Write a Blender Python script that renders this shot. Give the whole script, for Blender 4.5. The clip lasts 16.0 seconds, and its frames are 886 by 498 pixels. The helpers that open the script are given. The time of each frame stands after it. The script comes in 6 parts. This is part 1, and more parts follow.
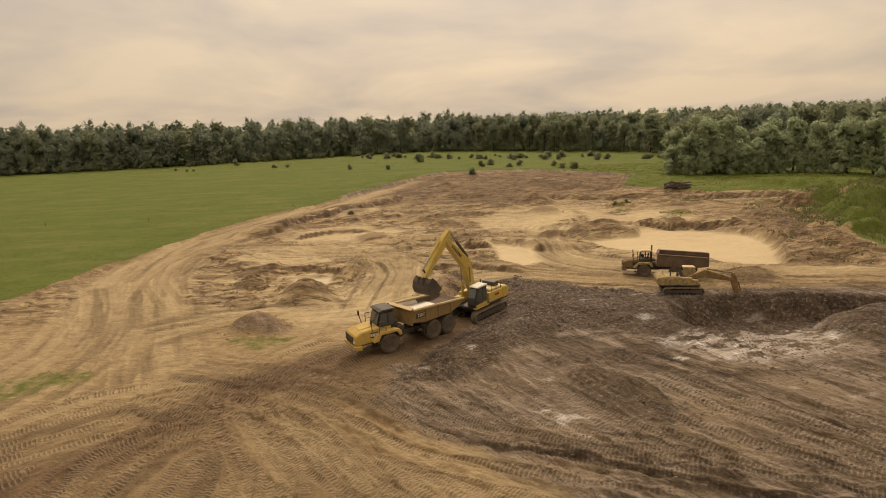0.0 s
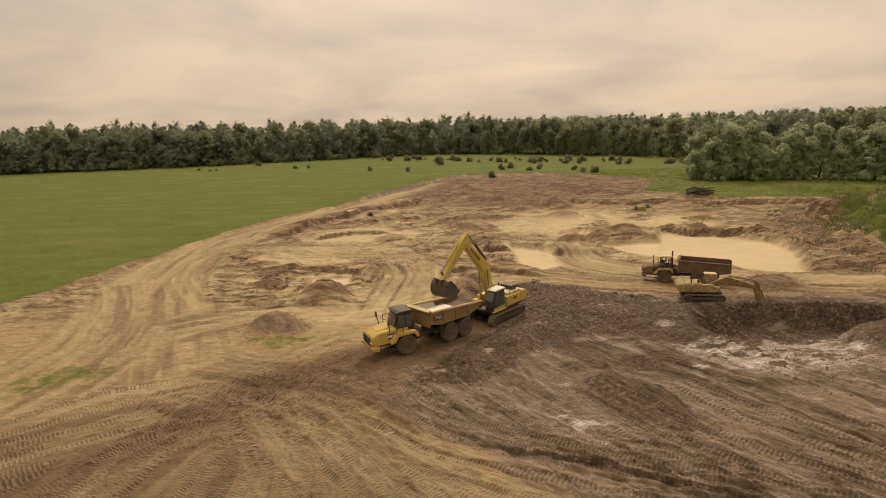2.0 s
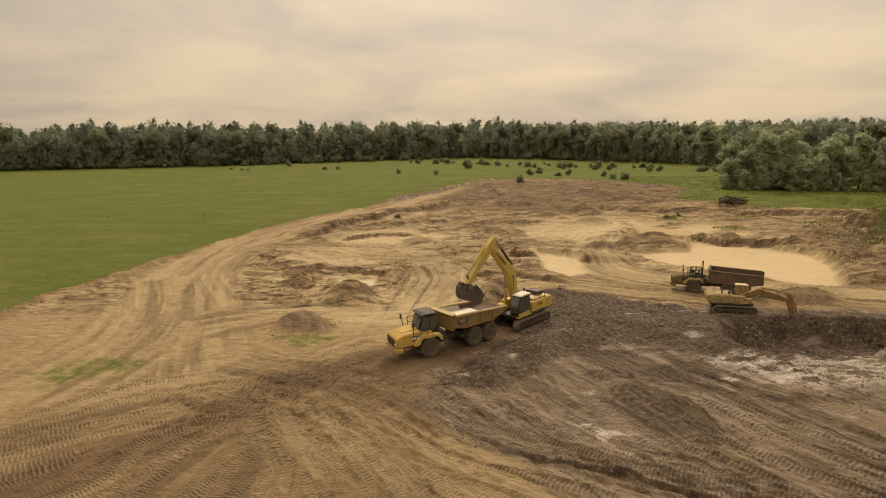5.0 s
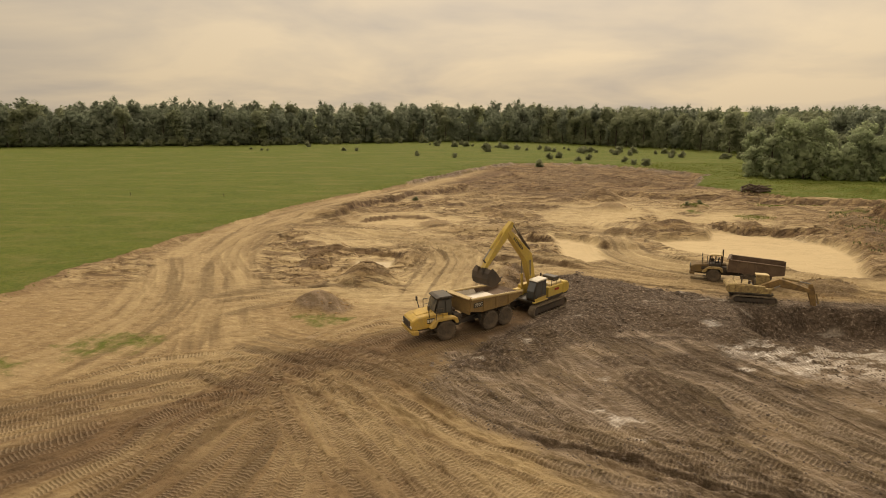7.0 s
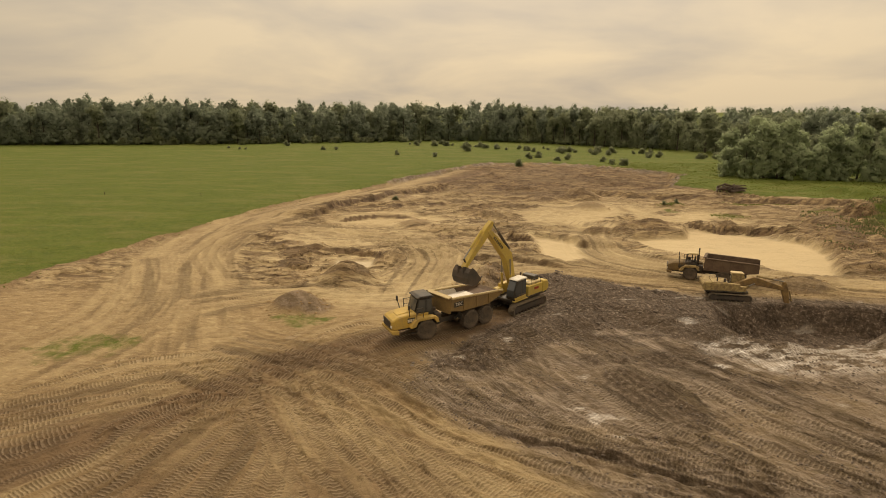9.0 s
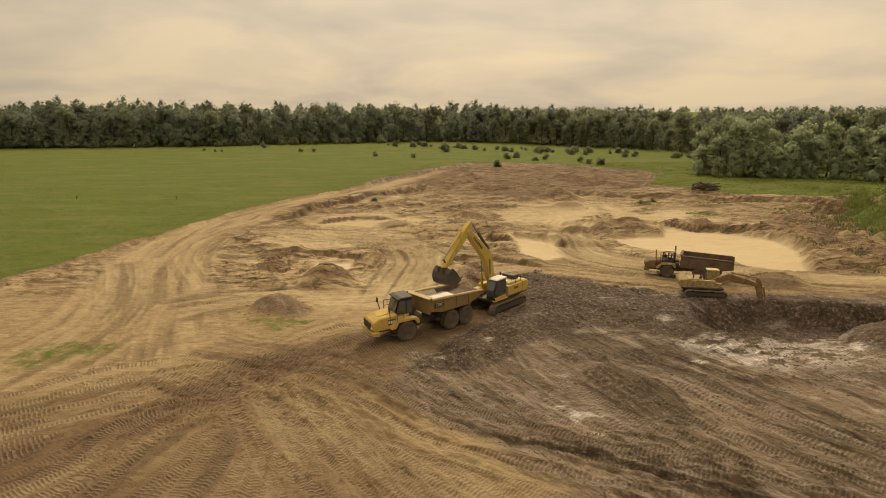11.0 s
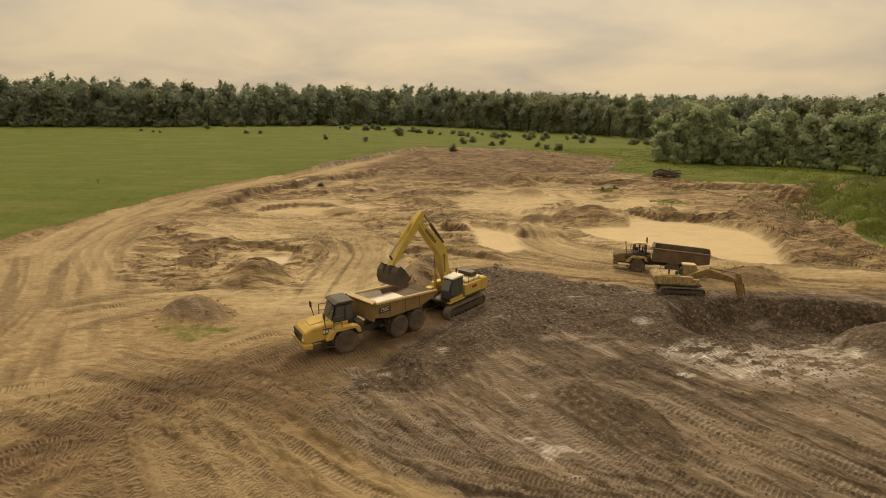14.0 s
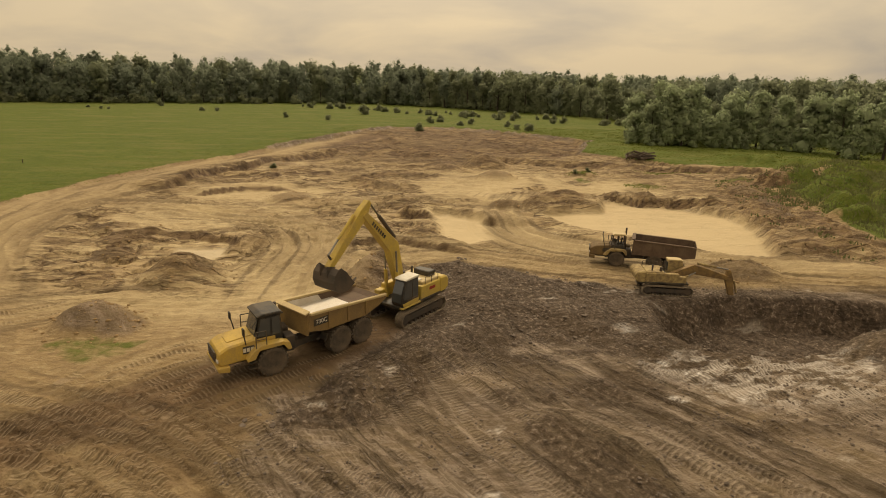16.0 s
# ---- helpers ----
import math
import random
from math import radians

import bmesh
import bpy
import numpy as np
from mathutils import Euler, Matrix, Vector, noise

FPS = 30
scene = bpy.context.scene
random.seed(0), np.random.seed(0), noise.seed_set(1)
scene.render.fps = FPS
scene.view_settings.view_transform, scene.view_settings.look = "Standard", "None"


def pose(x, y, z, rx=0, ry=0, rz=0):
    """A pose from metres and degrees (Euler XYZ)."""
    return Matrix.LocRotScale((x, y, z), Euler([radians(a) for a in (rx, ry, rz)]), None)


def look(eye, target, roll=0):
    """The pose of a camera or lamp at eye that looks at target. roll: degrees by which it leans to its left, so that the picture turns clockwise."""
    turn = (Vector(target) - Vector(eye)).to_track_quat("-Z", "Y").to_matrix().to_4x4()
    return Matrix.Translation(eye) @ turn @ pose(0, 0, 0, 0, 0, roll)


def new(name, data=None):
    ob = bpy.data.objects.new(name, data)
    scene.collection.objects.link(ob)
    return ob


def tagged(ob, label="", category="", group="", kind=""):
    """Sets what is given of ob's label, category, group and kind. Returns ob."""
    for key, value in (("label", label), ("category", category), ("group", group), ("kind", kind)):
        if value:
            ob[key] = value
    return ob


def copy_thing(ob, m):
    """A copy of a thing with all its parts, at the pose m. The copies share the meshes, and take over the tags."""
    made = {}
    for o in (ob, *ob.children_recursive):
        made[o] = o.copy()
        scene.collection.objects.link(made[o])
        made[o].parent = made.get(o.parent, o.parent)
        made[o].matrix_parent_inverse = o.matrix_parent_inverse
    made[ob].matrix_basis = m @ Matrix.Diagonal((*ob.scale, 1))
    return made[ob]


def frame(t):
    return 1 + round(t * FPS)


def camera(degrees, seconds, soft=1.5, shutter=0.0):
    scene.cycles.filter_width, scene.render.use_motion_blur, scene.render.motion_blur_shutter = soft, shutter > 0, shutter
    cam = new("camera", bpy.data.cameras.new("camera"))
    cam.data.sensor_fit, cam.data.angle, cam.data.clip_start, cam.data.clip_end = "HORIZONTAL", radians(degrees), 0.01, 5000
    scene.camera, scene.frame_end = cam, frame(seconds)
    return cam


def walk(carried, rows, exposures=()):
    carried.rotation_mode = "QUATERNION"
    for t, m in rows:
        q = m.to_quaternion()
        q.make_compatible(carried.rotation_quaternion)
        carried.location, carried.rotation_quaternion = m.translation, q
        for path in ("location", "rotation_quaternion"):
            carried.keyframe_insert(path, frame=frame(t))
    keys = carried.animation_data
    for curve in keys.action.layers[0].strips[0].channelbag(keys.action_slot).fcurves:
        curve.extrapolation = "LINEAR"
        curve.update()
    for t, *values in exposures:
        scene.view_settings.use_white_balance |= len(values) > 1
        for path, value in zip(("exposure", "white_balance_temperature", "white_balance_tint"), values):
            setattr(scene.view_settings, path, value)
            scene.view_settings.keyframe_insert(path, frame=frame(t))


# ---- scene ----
# ---- camera and its way: a drone hovers and turns, then glides ahead ----
cam = camera(73.5, 16.0, soft=1.0)
PATH = [
    (0, pose(0.00, 0.00, 17.50, 77.73, 2.44, -2.39)),
    (0.5, pose(0.00, 0.00, 17.50, 77.88, 2.32, -1.87)),
    (1, pose(0.00, 0.00, 17.50, 77.95, 2.21, -1.35)),
    (1.5, pose(0.00, 0.00, 17.50, 78.01, 2.06, -0.90)),
    (2, pose(0.00, 0.00, 17.50, 78.05, 1.95, -0.46)),
    (2.5, pose(0.00, 0.00, 17.50, 78.11, 1.80, 0.03)),
    (3, pose(0.00, 0.00, 17.50, 78.23, 1.62, 0.51)),
    (3.5, pose(0.00, 0.00, 17.50, 78.30, 1.52, 0.94)),
    (4, pose(0.00, 0.00, 17.50, 78.36, 1.32, 1.39)),
    (6.5, pose(0.00, 0.00, 17.50, 78.50, 0.50, 3.72)),
    (7, pose(0.00, 0.00, 17.50, 76.86, 0.27, 4.16)),
    (7.5, pose(0.00, 0.00, 17.50, 76.84, 0.22, 4.48)),
    (8, pose(0.00, 0.00, 17.50, 76.83, 0.09, 4.73)),
    (8.5, pose(0.00, 0.00, 17.50, 76.80, -0.07, 4.62)),
    (9, pose(0.00, 0.00, 17.50, 76.80, -0.01, 2.27)),
    (11.5, pose(0.00, 0.00, 17.50, 76.87, 0.19, -0.05)),
    (12, pose(0.04, 0.93, 17.36, 76.70, 0.07, -0.56)),
    (12.5, pose(0.12, 2.39, 17.14, 76.43, -0.12, -1.37)),
    (13, pose(0.24, 3.99, 16.90, 76.14, -0.33, -2.26)),
    (13.5, pose(0.41, 5.52, 16.68, 75.84, -0.52, -3.11)),
    (14, pose(0.63, 7.07, 16.46, 75.52, -0.72, -3.96)),
    (14.5, pose(0.94, 8.72, 16.24, 75.15, -0.92, -4.81)),
    (15, pose(1.33, 10.40, 16.04, 74.72, -1.11, -5.60)),
    (15.5, pose(1.82, 12.15, 15.87, 74.23, -1.27, -6.28)),
    (16, pose(2.32, 13.75, 15.74, 73.73, -1.38, -6.75)),
]
walk(cam, PATH, exposures=[(0.0, 0.0, 7600, 16), (4.0, 0.0, 7700, 15), (9.0, 0.0, 7950, 11), (12.0, 0.0, 8050, 11), (14.5, -0.08, 8150, 10), (16.0, -0.1, 8200, 10)])

# ---- world, sun ----
SUN_EL, SUN_AZ = 42.0, 9.0  # degrees above the horizon; degrees from +Y towards +X
sun_way = Vector((math.sin(radians(SUN_AZ)) * math.cos(radians(SUN_EL)), math.cos(radians(SUN_AZ)) * math.cos(radians(SUN_EL)), math.sin(radians(SUN_EL))))
world = bpy.data.worlds.new("world")
scene.world = world
world.use_nodes = True
wt = world.node_tree
for n in list(wt.nodes):
    wt.nodes.remove(n)


sky = wt.nodes.new("ShaderNodeTexSky")
sky.sky_type = "NISHITA"
sky.sun_disc = False
sky.sun_elevation = radians(SUN_EL)
sky.sun_rotation = radians(SUN_AZ)
sky.air_density, sky.dust_density, sky.ozone_density = 1.0, 4.0, 1.0
coords = wt.nodes.new("ShaderNodeTexCoord")
# cloud deck: the view direction flattened, so that clouds draw together towards the horizon
sep = wt.nodes.new("ShaderNodeSeparateXYZ")
wt.links.new(coords.outputs["Generated"], sep.inputs[0])
up = wt.nodes.new("ShaderNodeMath"); up.operation = "MAXIMUM"; up.inputs[1].default_value = 0.0
wt.links.new(sep.outputs["Z"], up.inputs[0])
upp = wt.nodes.new("ShaderNodeMath"); upp.operation = "ADD"; upp.inputs[1].default_value = 0.22
wt.links.new(up.outputs[0], upp.inputs[0])
comb = wt.nodes.new("ShaderNodeCombineXYZ")
for axis in ("X", "Y"):
    d = wt.nodes.new("ShaderNodeMath"); d.operation = "DIVIDE"
    wt.links.new(sep.outputs[axis], d.inputs[0])
    wt.links.new(upp.outputs[0], d.inputs[1])
    wt.links.new(d.outputs[0], comb.inputs[axis])
cl = wt.nodes.new("ShaderNodeTexNoise")
cl.inputs["Scale"].default_value, cl.inputs["Detail"].default_value, cl.inputs["Roughness"].default_value = 0.85, 6.0, 0.5
cl.inputs["Distortion"].default_value = 0.3
wt.links.new(comb.outputs[0], cl.inputs["Vector"])
ramp = wt.nodes.new("ShaderNodeValToRGB")
ramp.color_ramp.elements[0].position, ramp.color_ramp.elements[0].color = 0.34, (5.7, 5.45, 5.2, 1)
ramp.color_ramp.elements[1].position, ramp.color_ramp.elements[1].color = 0.6, (9.4, 8.2, 6.3, 1)
wt.links.new(cl.outputs["Fac"], ramp.inputs[0])
mix = wt.nodes.new("ShaderNodeMixRGB")
mix.inputs[0].default_value = 0.88
wt.links.new(sky.outputs[0], mix.inputs[1])
wt.links.new(ramp.outputs[0], mix.inputs[2])
# the deck glows towards the veiled sun
toward = wt.nodes.new("ShaderNodeVectorMath"); toward.operation = "DOT_PRODUCT"
wt.links.new(coords.outputs["Generated"], toward.inputs[0])
toward.inputs[1].default_value = sun_way
glow = wt.nodes.new("ShaderNodeMapRange")
for i, k in enumerate((0.3, 0.85, 0.78, 1.03)):
    glow.inputs[i + 1].default_value = k
wt.links.new(toward.outputs["Value"], glow.inputs[0])
lit = wt.nodes.new("ShaderNodeVectorMath"); lit.operation = "SCALE"
wt.links.new(mix.outputs[0], lit.inputs[0])
wt.links.new(glow.outputs[0], lit.inputs["Scale"])
# an overcast deck is brightest overhead
steep = wt.nodes.new("ShaderNodeMath"); steep.operation = "POWER"; steep.inputs[1].default_value = 2.0
wt.links.new(up.outputs[0], steep.inputs[0])
low_air = wt.nodes.new("ShaderNodeMapRange")
for i, k in enumerate((0.0, 1.0, 0.93, 2.1)):
    low_air.inputs[i + 1].default_value = k
wt.links.new(steep.outputs[0], low_air.inputs[0])
veiled = wt.nodes.new("ShaderNodeVectorMath"); veiled.operation = "SCALE"
wt.links.new(lit.outputs[0], veiled.inputs[0])
wt.links.new(low_air.outputs[0], veiled.inputs["Scale"])
bg = wt.nodes.new("ShaderNodeBackground")
bg.inputs["Strength"].default_value = 0.086
wt.links.new(veiled.outputs[0], bg.inputs[0])
wout = wt.nodes.new("ShaderNodeOutputWorld")
wt.links.new(bg.outputs[0], wout.inputs[0])

sun = new("sun", bpy.data.lights.new("sun", "SUN"))
sun.data.energy, sun.data.angle, sun.data.color = 1.5, radians(12.0), (1.0, 0.93, 0.8)
sun.matrix_world = look(tuple(sun_way * 100), (0, 0, 0))

# ---- materials ----
def node_tree(name):
    m = bpy.data.materials.new(name)
    m.use_nodes = True
    nt = m.node_tree
    return m, nt, nt.nodes["Principled BSDF"]


def noise_node(nt, vec, scale, detail=4.0, rough=0.55, distort=0.0):
    n = nt.nodes.new("ShaderNodeTexNoise")
    n.inputs["Scale"].default_value, n.inputs["Detail"].default_value = scale, detail
    n.inputs["Roughness"].default_value, n.inputs["Distortion"].default_value = rough, distort
    nt.links.new(vec, n.inputs["Vector"])
    return n.outputs["Fac"]


def math_node(nt, op, a, b, clamp=False):
    n = nt.nodes.new("ShaderNodeMath")
    n.operation, n.use_clamp = op, clamp
    for i, v in enumerate((a, b)):
        if isinstance(v, (int, float)):
            n.inputs[i].default_value = v
        else:
            nt.links.new(v, n.inputs[i])
    return n.outputs[0]


def map_node(nt, v, a, b, c=0.0, d=1.0):
    n = nt.nodes.new("ShaderNodeMapRange")
    for i, k in enumerate((a, b, c, d)):
        n.inputs[i + 1].default_value = k
    nt.links.new(v, n.inputs[0])
    return n.outputs[0]


def mix_node(nt, fac, a, b, blend="MIX"):
    n = nt.nodes.new("ShaderNodeMixRGB")
    n.blend_type = blend
    for i, v in enumerate((fac, a, b)):
        if isinstance(v, (int, float)):
            n.inputs[i].default_value = v
        elif isinstance(v, tuple):
            n.inputs[i].default_value = (*v, 1)
        else:
            nt.links.new(v, n.inputs[i])
    return n.outputs[0]


def bump_node(nt, height, strength, distance):
    n = nt.nodes.new("ShaderNodeBump")
    n.inputs["Strength"].default_value, n.inputs["Distance"].default_value = strength, distance
    nt.links.new(height, n.inputs["Height"])
    return n.outputs[0]


def worn(name, base, dirt, rough=0.5, metal=0.0, amount=0.5, coarse=0.7, fine=14.0, bump=0.15, specular=0.4):
    """A surface with dirt in large patches and a fine grain."""
    m, nt, p = node_tree(name)
    vec = nt.nodes.new("ShaderNodeTexCoord").outputs["Object"]
    big = noise_node(nt, vec, coarse, 5.0, 0.65, 0.4)
    small = noise_node(nt, vec, fine, 4.0, 0.7)
    f = map_node(nt, math_node(nt, "ADD", math_node(nt, "MULTIPLY", big, 0.65), math_node(nt, "MULTIPLY", small, 0.35)), 0.5 - 0.22 * amount, 0.75 - 0.22 * amount)
    f = math_node(nt, "MULTIPLY", f, min(1.0, 0.35 + amount))
    c = mix_node(nt, f, base, dirt)
    c = mix_node(nt, map_node(nt, small, 0.3, 0.7, 0.0, 0.35), c, tuple(k * 0.7 for k in base))
    nt.links.new(c, p.inputs["Base Color"])
    nt.links.new(map_node(nt, f, 0.0, 1.0, rough, min(0.95, rough + 0.4)), p.inputs["Roughness"])
    p.inputs["Metallic"].default_value = metal
    p.inputs["Specular IOR Level"].default_value = specular
    if bump:
        nt.links.new(bump_node(nt, small, bump, 0.02), p.inputs["Normal"])
    return m


def leafy(name, dark, light, yellow):
    """Leaves: each leaf its own green, each plant its own cast, some light through them."""
    m, nt, p = node_tree(name)
    geo = nt.nodes.new("ShaderNodeNewGeometry")
    info = nt.nodes.new("ShaderNodeObjectInfo")
    vec = nt.nodes.new("ShaderNodeTexCoord").outputs["Object"]
    c = mix_node(nt, geo.outputs["Random Per Island"], dark, light)
    c = mix_node(nt, map_node(nt, info.outputs["Random"], 0.0, 1.0, 0.0, 0.55), c, yellow)
    c = mix_node(nt, map_node(nt, noise_node(nt, vec, 0.35, 3.0), 0.35, 0.7, 0.0, 0.3), c, dark)
    nt.links.new(c, p.inputs["Base Color"])
    p.inputs["Roughness"].default_value = 0.7
    p.inputs["Specular IOR Level"].default_value = 0.25
    tr = nt.nodes.new("ShaderNodeBsdfTranslucent")
    nt.links.new(c, tr.inputs["Color"])
    ms = nt.nodes.new("ShaderNodeMixShader")
    ms.inputs[0].default_value = 0.6
    nt.links.new(p.outputs[0], ms.inputs[1])
    nt.links.new(tr.outputs[0], ms.inputs[2])
    nt.links.new(ms.outputs[0], nt.nodes["Material Output"].inputs["Surface"])
    return m


def soil_material():
    """The ground: sand, pale washed sand, dark mud, brown topsoil, pasture and wet places, by the plan's regions."""
    m, nt, p = node_tree("ground_soil")
    vec = nt.nodes.new("ShaderNodeTexCoord").outputs["Object"]
    a = nt.nodes.new("ShaderNodeAttribute"); a.attribute_name = "soil"
    b = nt.nodes.new("ShaderNodeAttribute"); b.attribute_name = "soil_more"
    sa = nt.nodes.new("ShaderNodeSeparateColor"); nt.links.new(a.outputs["Color"], sa.inputs[0])
    sb = nt.nodes.new("ShaderNodeSeparateColor"); nt.links.new(b.outputs["Color"], sb.inputs[0])
    mud, grass, wet = sa.outputs[0], sa.outputs[1], sa.outputs[2]
    pale, brown, pressed = sb.outputs[0], sb.outputs[1], sb.outputs[2]
    n_big = noise_node(nt, vec, 0.09, 5.0, 0.6, 0.6)
    n_mid = noise_node(nt, vec, 0.8, 5.0, 0.62, 0.5)
    n_fine = noise_node(nt, vec, 7.0, 5.0, 0.7)
    wide = nt.nodes.new("ShaderNodeVectorMath")
    wide.operation = "MULTIPLY"
    wide.inputs[1].default_value = (0.4, 1.3, 1.0)
    nt.links.new(vec, wide.inputs[0])
    n_streak = noise_node(nt, wide.outputs[0], 1.1, 6.0, 0.68, 0.8)
    t = nt.nodes.new("ShaderNodeAttribute"); t.attribute_name = "wheel_marks"
    st = nt.nodes.new("ShaderNodeSeparateColor"); nt.links.new(t.outputs["Color"], st.inputs[0])
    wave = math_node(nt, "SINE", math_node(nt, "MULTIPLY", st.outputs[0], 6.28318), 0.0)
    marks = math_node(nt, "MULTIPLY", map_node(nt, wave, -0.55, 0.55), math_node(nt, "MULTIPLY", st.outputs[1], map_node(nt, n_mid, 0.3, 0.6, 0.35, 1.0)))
    torn = a.outputs["Alpha"]
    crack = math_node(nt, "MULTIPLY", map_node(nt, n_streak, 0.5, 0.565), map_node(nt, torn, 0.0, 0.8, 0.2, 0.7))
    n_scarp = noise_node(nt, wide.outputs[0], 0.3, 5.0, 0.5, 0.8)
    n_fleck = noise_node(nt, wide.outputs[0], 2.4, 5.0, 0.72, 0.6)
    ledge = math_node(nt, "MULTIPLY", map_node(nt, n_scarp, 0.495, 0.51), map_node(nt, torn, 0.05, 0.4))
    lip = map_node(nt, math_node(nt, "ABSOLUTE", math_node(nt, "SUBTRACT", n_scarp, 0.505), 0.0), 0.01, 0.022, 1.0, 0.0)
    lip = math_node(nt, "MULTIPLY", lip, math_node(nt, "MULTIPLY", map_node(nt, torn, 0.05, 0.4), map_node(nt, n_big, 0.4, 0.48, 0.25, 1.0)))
    # ripped sand: broken edges, and the long scrapes that machines leave in the mud
    n_rip = noise_node(nt, wide.outputs[0], 0.5, 9.0, 0.7, 1.0)
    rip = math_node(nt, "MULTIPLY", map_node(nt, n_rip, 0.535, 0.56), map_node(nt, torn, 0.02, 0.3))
    shelf = math_node(nt, "MULTIPLY", map_node(nt, n_rip, 0.47, 0.45), map_node(nt, torn, 0.02, 0.3))
    turned = nt.nodes.new("ShaderNodeVectorRotate")
    turned.rotation_type = "Z_AXIS"
    turned.inputs["Angle"].default_value = radians(59.0)
    nt.links.new(vec, turned.inputs["Vector"])
    long = nt.nodes.new("ShaderNodeVectorMath")
    long.operation = "MULTIPLY"
    long.inputs[1].default_value = (0.17, 1.5, 1.0)
    nt.links.new(turned.outputs[0], long.inputs[0])
    n_scrape = noise_node(nt, long.outputs[0], 0.5, 9.0, 0.68, 0.6)
    n_scratch = noise_node(nt, long.outputs[0], 2.6, 6.0, 0.7, 0.3)
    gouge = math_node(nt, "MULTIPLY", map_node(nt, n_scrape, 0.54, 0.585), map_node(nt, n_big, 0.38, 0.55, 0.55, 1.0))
    smear = map_node(nt, n_scrape, 0.45, 0.39)
    # sand
    sand = mix_node(nt, map_node(nt, n_big, 0.35, 0.65), SAND_A, SAND_B)
    sand = mix_node(nt, map_node(nt, n_mid, 0.48, 0.62, 0.0, 0.55), sand, SAND_C)
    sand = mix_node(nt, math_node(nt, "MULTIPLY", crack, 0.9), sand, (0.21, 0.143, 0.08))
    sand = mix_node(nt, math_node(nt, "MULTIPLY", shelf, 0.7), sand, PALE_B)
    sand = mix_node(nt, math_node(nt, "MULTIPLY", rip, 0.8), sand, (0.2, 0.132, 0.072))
    n_shred = noise_node(nt, wide.outputs[0], 1.7, 7.0, 0.72, 0.7)
    shred = math_node(nt, "MULTIPLY", map_node(nt, n_shred, 0.55, 0.575), map_node(nt, torn, 0.0, 0.4, 0.25, 1.0))
    sand = mix_node(nt, math_node(nt, "MULTIPLY", shred, 0.6), sand, (0.21, 0.14, 0.077))
    palec = mix_node(nt, map_node(nt, n_mid, 0.35, 0.7), PALE_A, PALE_B)
    palec = mix_node(nt, math_node(nt, "MULTIPLY", shred, math_node(nt, "MULTIPLY", torn, 0.6)), palec, (0.3, 0.205, 0.11))
    palec = mix_node(nt, math_node(nt, "MULTIPLY", rip, 0.6), palec, (0.3, 0.205, 0.11))
    palec = mix_node(nt, math_node(nt, "MULTIPLY", crack, 0.7), palec, (0.36, 0.25, 0.135))
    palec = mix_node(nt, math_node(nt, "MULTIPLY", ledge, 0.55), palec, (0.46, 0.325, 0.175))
    c = mix_node(nt, math_node(nt, "MULTIPLY", pale, map_node(nt, n_mid, 0.2, 0.6, 1.0, 0.85)), sand, palec)
    c = mix_node(nt, math_node(nt, "MULTIPLY", map_node(nt, n_fleck, 0.54, 0.58, 0.0, 0.5), map_node(nt, pale, 0.2, 0.9, 1.0, 0.4)), c, (0.25, 0.17, 0.095))
    c = mix_node(nt, map_node(nt, n_fleck, 0.45, 0.39, 0.0, 0.4), c, PALE_A)
    # ledge lips: the shade under small scarps painted as thin dark lines
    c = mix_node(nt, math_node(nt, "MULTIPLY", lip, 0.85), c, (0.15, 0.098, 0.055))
    brownc = mix_node(nt, map_node(nt, n_mid, 0.44, 0.58), BROWN_A, BROWN_B)
    brownc = mix_node(nt, math_node(nt, "MULTIPLY", crack, 0.7), brownc, (0.3, 0.2, 0.115))
    brownc = mix_node(nt, math_node(nt, "MULTIPLY", rip, 0.6), brownc, tuple(k * 0.7 for k in BROWN_A))
    brownc = mix_node(nt, math_node(nt, "MULTIPLY", shelf, 0.6), brownc, SAND_A)
    c = mix_node(nt, brown, c, brownc)
    mudc = mix_node(nt, map_node(nt, n_mid, 0.36, 0.66), MUD_A, MUD_B)
    mudc = mix_node(nt, map_node(nt, n_fleck, 0.53, 0.57, 0.0, 0.65), mudc, MUD_C)
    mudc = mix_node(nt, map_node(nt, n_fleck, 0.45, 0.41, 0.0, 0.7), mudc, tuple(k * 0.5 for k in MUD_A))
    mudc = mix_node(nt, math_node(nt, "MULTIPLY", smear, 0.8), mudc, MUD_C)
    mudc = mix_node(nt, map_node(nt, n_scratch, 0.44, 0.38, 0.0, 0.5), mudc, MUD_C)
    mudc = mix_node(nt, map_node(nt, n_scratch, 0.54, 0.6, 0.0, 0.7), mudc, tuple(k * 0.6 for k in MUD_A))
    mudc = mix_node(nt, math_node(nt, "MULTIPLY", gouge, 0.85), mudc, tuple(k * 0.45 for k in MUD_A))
    n_chip = noise_node(nt, vec, 3.4, 4.0, 0.62, 0.5)
    churned = mix_node(nt, map_node(nt, n_chip, 0.42, 0.56), (0.058, 0.042, 0.031), (0.15, 0.11, 0.083))
    churned = mix_node(nt, map_node(nt, n_chip, 0.6, 0.64, 0.0, 0.6), churned, MUD_C)
    mudc = mix_node(nt, map_node(nt, mud, 0.88, 1.0, 0.0, 0.9), mudc, churned)
    c = mix_node(nt, mud, c, mudc)
    c = mix_node(nt, math_node(nt, "MULTIPLY", pressed, 0.5), c, tuple(k * 0.62 for k in SAND_C))
    way = b.outputs["Alpha"]
    c = mix_node(nt, map_node(nt, way, 0.52, 0.66, 0.0, 0.7), c, mix_node(nt, 0.6, c, (0.07, 0.045, 0.024)))
